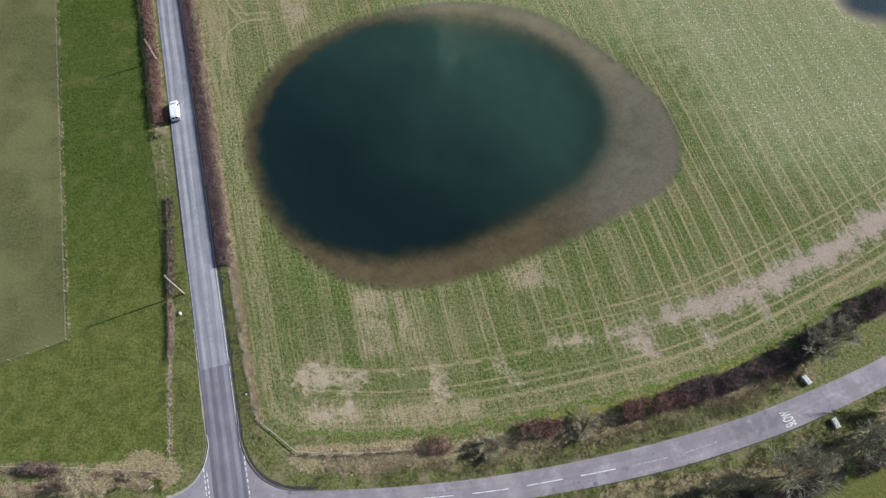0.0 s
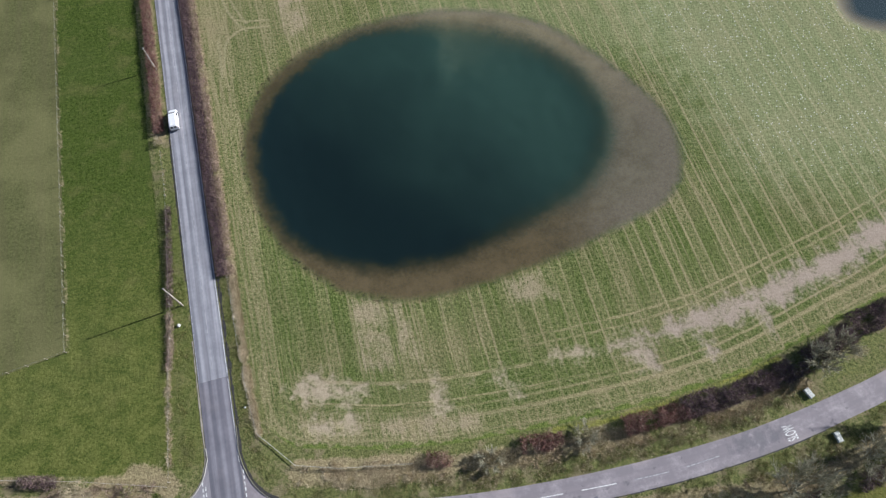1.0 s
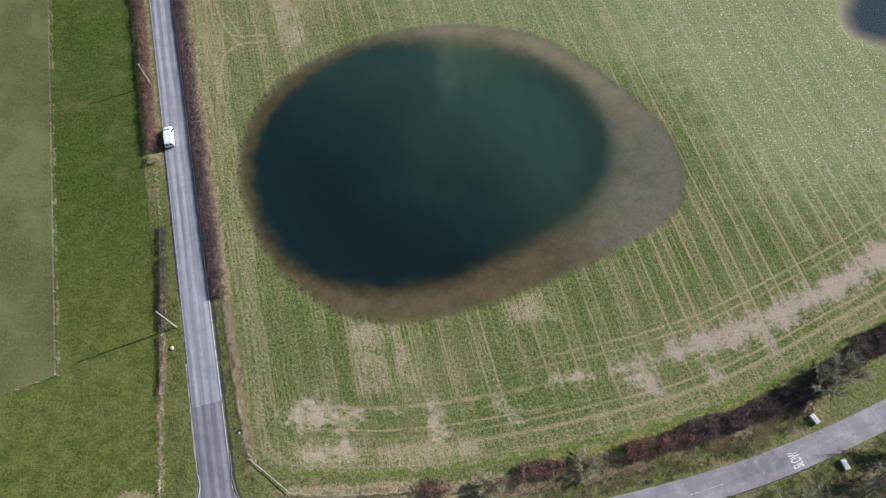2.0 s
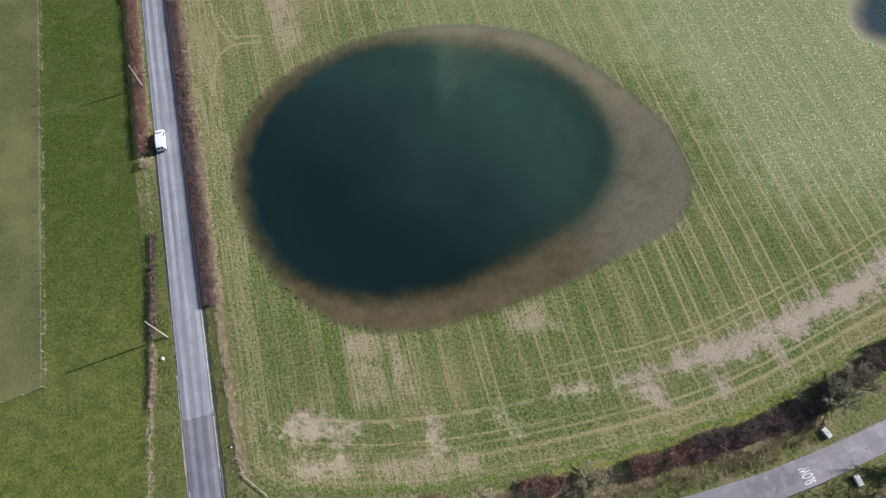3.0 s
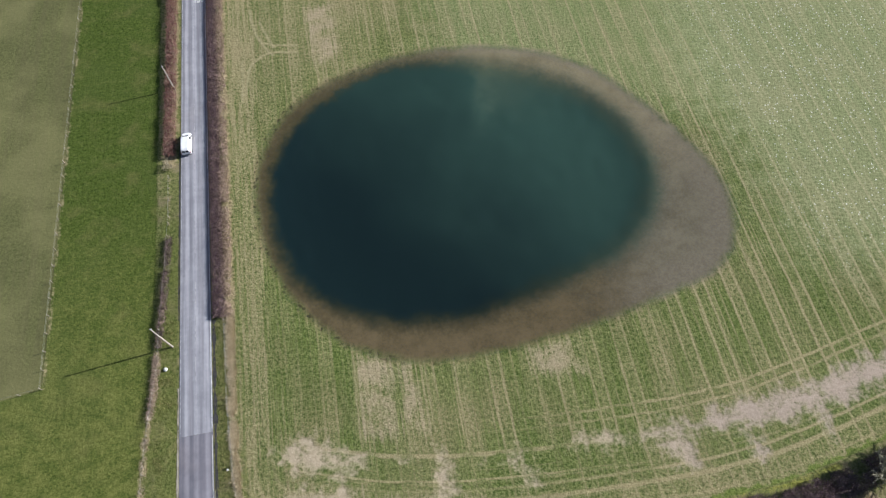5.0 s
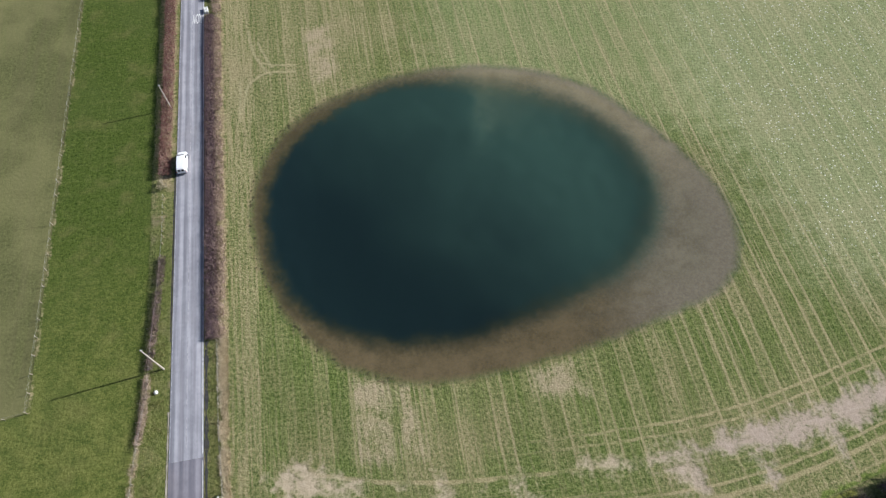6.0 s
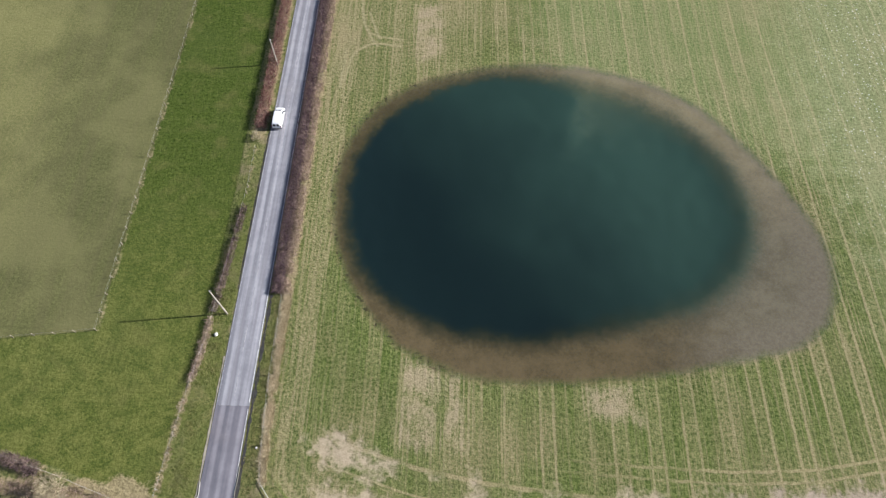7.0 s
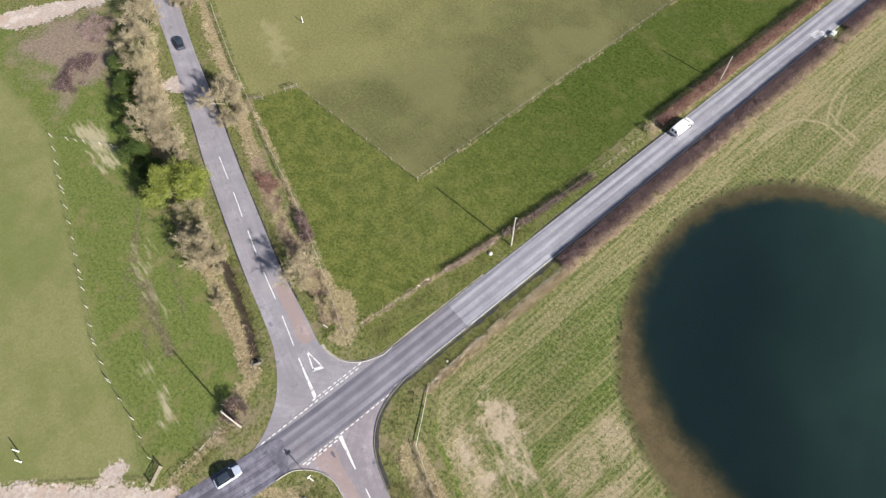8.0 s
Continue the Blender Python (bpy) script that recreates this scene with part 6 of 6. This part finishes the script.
def signpost(x, y, label):
    """A direction sign: a steel post with two white finger boards and a cap."""
    thing = tagged(new("direction_sign"), label, "sign")
    thing.location = (x, y, 0)
    bm = bmesh.new()
    cone(bm, (0, 0, -0.2), (0, 0, 3.2), 0.05, 0.045, 12)
    part("post", bm, M_WHITE, thing)
    bm = bmesh.new()
    cone(bm, (0, 0, 3.2), (0, 0, 3.36), 0.16, 0.05, 12)
    part("cap", bm, M_WHITE, thing)
    for z, turn in ((2.95, 96), (2.55, 12)):
        bm = bmesh.new()
        outline = [(-0.3, -0.14), (0.34, -0.14), (0.48, 0.0), (0.34, 0.14), (-0.3, 0.14)]
        rows = [[bm.verts.new((px, py, pz)) for px, pz in outline] for py in (0.055, 0.085)]
        bm.faces.new(rows[0])
        bm.faces.new(rows[1][::-1])
        for k in range(5):
            bm.faces.new((rows[0][k], rows[1][k], rows[1][(k + 1) % 5], rows[0][(k + 1) % 5]))
        bmesh.ops.recalc_face_normals(bm, faces=bm.faces[:])
        board = part("finger_board", bm, M_WHITE, thing)
        board.matrix_basis = pose(0, 0, z, 0, 0, turn)
        bm = bmesh.new()
        box(bm, 0.03, 0.09, 0, 0.5, 0.006, 0.09)
        part("lettering_bar", bm, M_PLASTIC, board, "black line of unreadable lettering")
    return thing


signpost(8.4, -32.3, "white finger signpost on the grass corner")


def goal_post(x, y, rz, label):
    """A slim white post pair standing on the pitch."""
    thing = tagged(new("white_post"), label, "post")
    thing.matrix_world = pose(x, y, 0, 0, 0, rz)
    bm = bmesh.new()
    cone(bm, (0, 0, -0.1), (0, 0, 1.5), 0.09, 0.08, 10)
    part("post", bm, M_WHITE, thing)
    bm = bmesh.new()
    box(bm, 0, 0, 0.02, 0.26, 0.26, 0.06, 0, 0.01)
    part("foot", bm, M_WHITE, thing)
    return thing


for gx0, gy0 in ((-23.2, -63.0), (-21.5, -63.3), (-70.6, 19.4), (-86.5, 24.2)):
    goal_post(gx0, gy0, 20, "short white post standing on the mown grass")


def culvert(x, y, rz, label):
    """A small concrete headwall with a round pipe at the end of a ditch."""
    thing = tagged(new("culvert"), label, "culvert")
    thing.matrix_world = pose(x, y, 0, 0, 0, rz)
    bm = bmesh.new()
    box(bm, 0, 0, -0.25, 0.22, 1.2, 0.8, 0, 0.03)
    part("headwall", bm, M_CONCRETE, thing)
    for s in (-1, 1):
        bm = bmesh.new()
        box(bm, -0.4, s * 0.78, -0.25, 0.7, 0.18, 0.6, s * 0.35, 0.02)
        part("wing_wall", bm, M_CONCRETE, thing)
    bm = bmesh.new()
    cone(bm, (-0.32, 0, -0.35), (-0.1, 0, -0.35), 0.24, 0.24, 18)
    part("pipe", bm, M_RUBBER, thing, "dark round pipe mouth")
    return thing


culvert(-11.7, -29.1, -22, "small grey concrete culvert headwall at the ditch end")


# ---- vehicles ----
def shell(sections, sides):
    """A body lofted through cross sections: each (x, half width, bottom z, top z, top half width)."""
    bm = bmesh.new()
    rings = []
    for x, w, z0, z1, wt in sections:
        ring = []
        pts = [(-w * 0.92, z0), (w * 0.92, z0), (w, z0 + (z1 - z0) * 0.3), (w, z0 + (z1 - z0) * 0.6), (wt, z1 - 0.03), (wt * 0.8, z1), (-wt * 0.8, z1), (-wt, z1 - 0.03), (-w, z0 + (z1 - z0) * 0.6), (-w, z0 + (z1 - z0) * 0.3)]
        for yy, zz in pts:
            ring.append(bm.verts.new((x, yy, zz)))
        rings.append(ring)
    n = len(rings[0])
    for a, b in zip(rings, rings[1:]):
        for k in range(n):
            bm.faces.new((a[k], a[(k + 1) % n], b[(k + 1) % n], b[k]))
    bm.faces.new(rings[0][::-1])
    bm.faces.new(rings[-1])
    bmesh.ops.recalc_face_normals(bm, faces=bm.faces[:])
    return bm


def wheels(thing, front, rear, half, radius):
    for wx in (front, rear):
        for side in (-1, 1):
            bm = bmesh.new()
            cone(bm, (wx, side * (half - 0.22), radius), (wx, side * half, radius), radius, radius * 0.96, 20)
            tyre = part("tyre", bm, M_RUBBER, thing)
            bm = bmesh.new()
            cone(bm, (wx, side * (half - 0.03), radius), (wx, side * (half + 0.012), radius), radius * 0.62, radius * 0.55, 14)
            part("rim", bm, M_STEEL, tyre)


def slab(thing, name, corners, thick, material, label=""):
    """A thin plate over four corners: windows, lamps, ribs."""
    bm = bmesh.new()
    c = [Vector(p) for p in corners]
    nrm = (c[1] - c[0]).cross(c[3] - c[0]).normalized() * thick
    lo, hi = [bm.verts.new(p - nrm) for p in c], [bm.verts.new(p + nrm) for p in c]
    bm.faces.new(hi)
    bm.faces.new(lo[::-1])
    for k in range(4):
        bm.faces.new((lo[k], lo[(k + 1) % 4], hi[(k + 1) % 4], hi[k]))
    bmesh.ops.recalc_face_normals(bm, faces=bm.faces[:])
    return part(name, bm, material, thing, label)


def van(x, y, rz):
    """A panel van, its nose along +x before it is turned."""
    thing = tagged(new("van"), "white panel van with ribbed roof driving along the road", "van")
    thing.matrix_world = pose(x, y, 0.06, 0, 0, rz)
    bm = shell([(2.52, 0.6, 0.42, 0.84, 0.52), (2.44, 0.78, 0.34, 0.98, 0.68), (2.16, 0.91, 0.3, 1.1, 0.78), (1.66, 0.95, 0.3, 1.22, 0.82), (0.92, 0.96, 0.3, 1.8, 0.7),
                (0.5, 0.96, 0.3, 1.9, 0.74), (-0.8, 0.96, 0.3, 1.92, 0.76), (-2.2, 0.95, 0.3, 1.88, 0.74), (-2.44, 0.9, 0.36, 1.74, 0.68), (-2.52, 0.84, 0.42, 1.2, 0.7)], 10)
    bmesh.ops.bevel(bm, geom=[e for e in bm.edges if e.calc_face_angle(0) > 0.5], offset=0.035, segments=2, affect="EDGES")
    part("body", bm, M_BODY_WHITE, thing)
    slab(thing, "windscreen", [(1.6, -0.72, 1.285), (1.6, 0.72, 1.285), (0.96, 0.58, 1.78), (0.96, -0.58, 1.78)], 0.012, M_GLASS)
    for s in (-1, 1):
        slab(thing, "side_window", [(1.3, s * 0.955, 1.22), (0.35, s * 0.955, 1.26), (0.35, s * 0.83, 1.66), (0.9, s * 0.81, 1.6)], 0.012, M_GLASS)
        slab(thing, "rear_window", [(-2.53, s * 0.12, 1.22), (-2.53, s * 0.6, 1.22), (-2.46, s * 0.56, 1.66), (-2.46, s * 0.12, 1.66)], 0.012, M_GLASS)
        slab(thing, "headlight", [(2.47, s * 0.5, 0.78), (2.32, s * 0.9, 0.8), (2.2, s * 0.9, 1.0), (2.4, s * 0.55, 0.98)], 0.02, M_LAMP_CLEAR)
        slab(thing, "tail_light", [(-2.47, s * 0.82, 0.75), (-2.47, s * 0.95, 0.75), (-2.46, s * 0.93, 1.3), (-2.46, s * 0.82, 1.3)], 0.02, M_LAMP_RED)
        bm = bmesh.new()
        box(bm, 1.3, s * 1.1, 1.25, 0.14, 0.24, 0.26, 0, 0.03)
        part("mirror", bm, M_PLASTIC, thing)
    for k in range(5):
        bm = bmesh.new()
        box(bm, -0.85, -0.48 + 0.24 * k, 1.905, 2.5, 0.05, 0.03, 0, 0.006)
        part("roof_rib", bm, M_BODY_WHITE, thing)
    bm = bmesh.new()
    box(bm, -2.47, 0, 0.5, 0.14, 1.8, 0.22, 0, 0.03)
    part("bumper", bm, M_PLASTIC, thing)
    wheels(thing, 1.6, -1.5, 0.97, 0.33)
    return thing


def hatchback(x, y, rz, paint_mat, label, roof_mat=None):
    """A small family car, its nose along +x before it is turned."""
    thing = tagged(new("car"), label, "car")
    thing.matrix_world = pose(x, y, 0.05, 0, 0, rz) @ Matrix.Scale(0.93, 4)
    bm = shell([(2.08, 0.6, 0.4, 0.66, 0.55), (2.0, 0.78, 0.3, 0.78, 0.68), (1.5, 0.87, 0.24, 0.9, 0.74), (0.9, 0.89, 0.24, 0.97, 0.78), (-1.6, 0.89, 0.24, 1.0, 0.78), (-2.0, 0.82, 0.3, 0.98, 0.72), (-2.1, 0.7, 0.42, 0.8, 0.62)], 10)
    bmesh.ops.bevel(bm, geom=[e for e in bm.edges if e.calc_face_angle(0) > 0.5], offset=0.04, segments=2, affect="EDGES")
    part("body", bm, paint_mat, thing)
    bm = shell([(1.0, 0.74, 0.93, 0.97, 0.7), (0.3, 0.74, 0.93, 1.4, 0.56), (-0.4, 0.75, 0.93, 1.46, 0.58), (-1.3, 0.74, 0.93, 1.4, 0.55), (-1.9, 0.68, 0.93, 1.0, 0.6)], 10)
    part("cabin_glass", bm, M_GLASS, thing)
    bm = shell([(0.32, 0.58, 1.36, 1.43, 0.5), (-0.4, 0.6, 1.4, 1.49, 0.52), (-1.34, 0.57, 1.34, 1.43, 0.48)], 10)
    part("roof", bm, roof_mat or paint_mat, thing)
    for s in (-1, 1):
        slab(thing, "headlight", [(2.02, s * 0.4, 0.62), (1.88, s * 0.76, 0.64), (1.8, s * 0.76, 0.8), (1.95, s * 0.45, 0.78)], 0.02, M_LAMP_CLEAR)
        slab(thing, "tail_light", [(-2.06, s * 0.5, 0.72), (-1.98, s * 0.78, 0.72), (-1.98, s * 0.76, 0.92), (-2.03, s * 0.5, 0.9)], 0.02, M_LAMP_RED)
        bm = bmesh.new()
        box(bm, 0.75, s * 0.97, 0.98, 0.12, 0.2, 0.14, 0, 0.02)
        part("mirror", bm, paint_mat, thing)
    wheels(thing, 1.3, -1.3, 0.88, 0.31)
    return thing


van(1.45, 57.0, 90)
hatchback(0.15, -41.2, 84, M_BODY_SILVER, "silver hatchback with dark glass and dark roof on the road", M_BODY_BLUE)
hatchback(-82.0, -4.0, 165, M_BODY_BLUE, "dark blue hatchback on the side road")
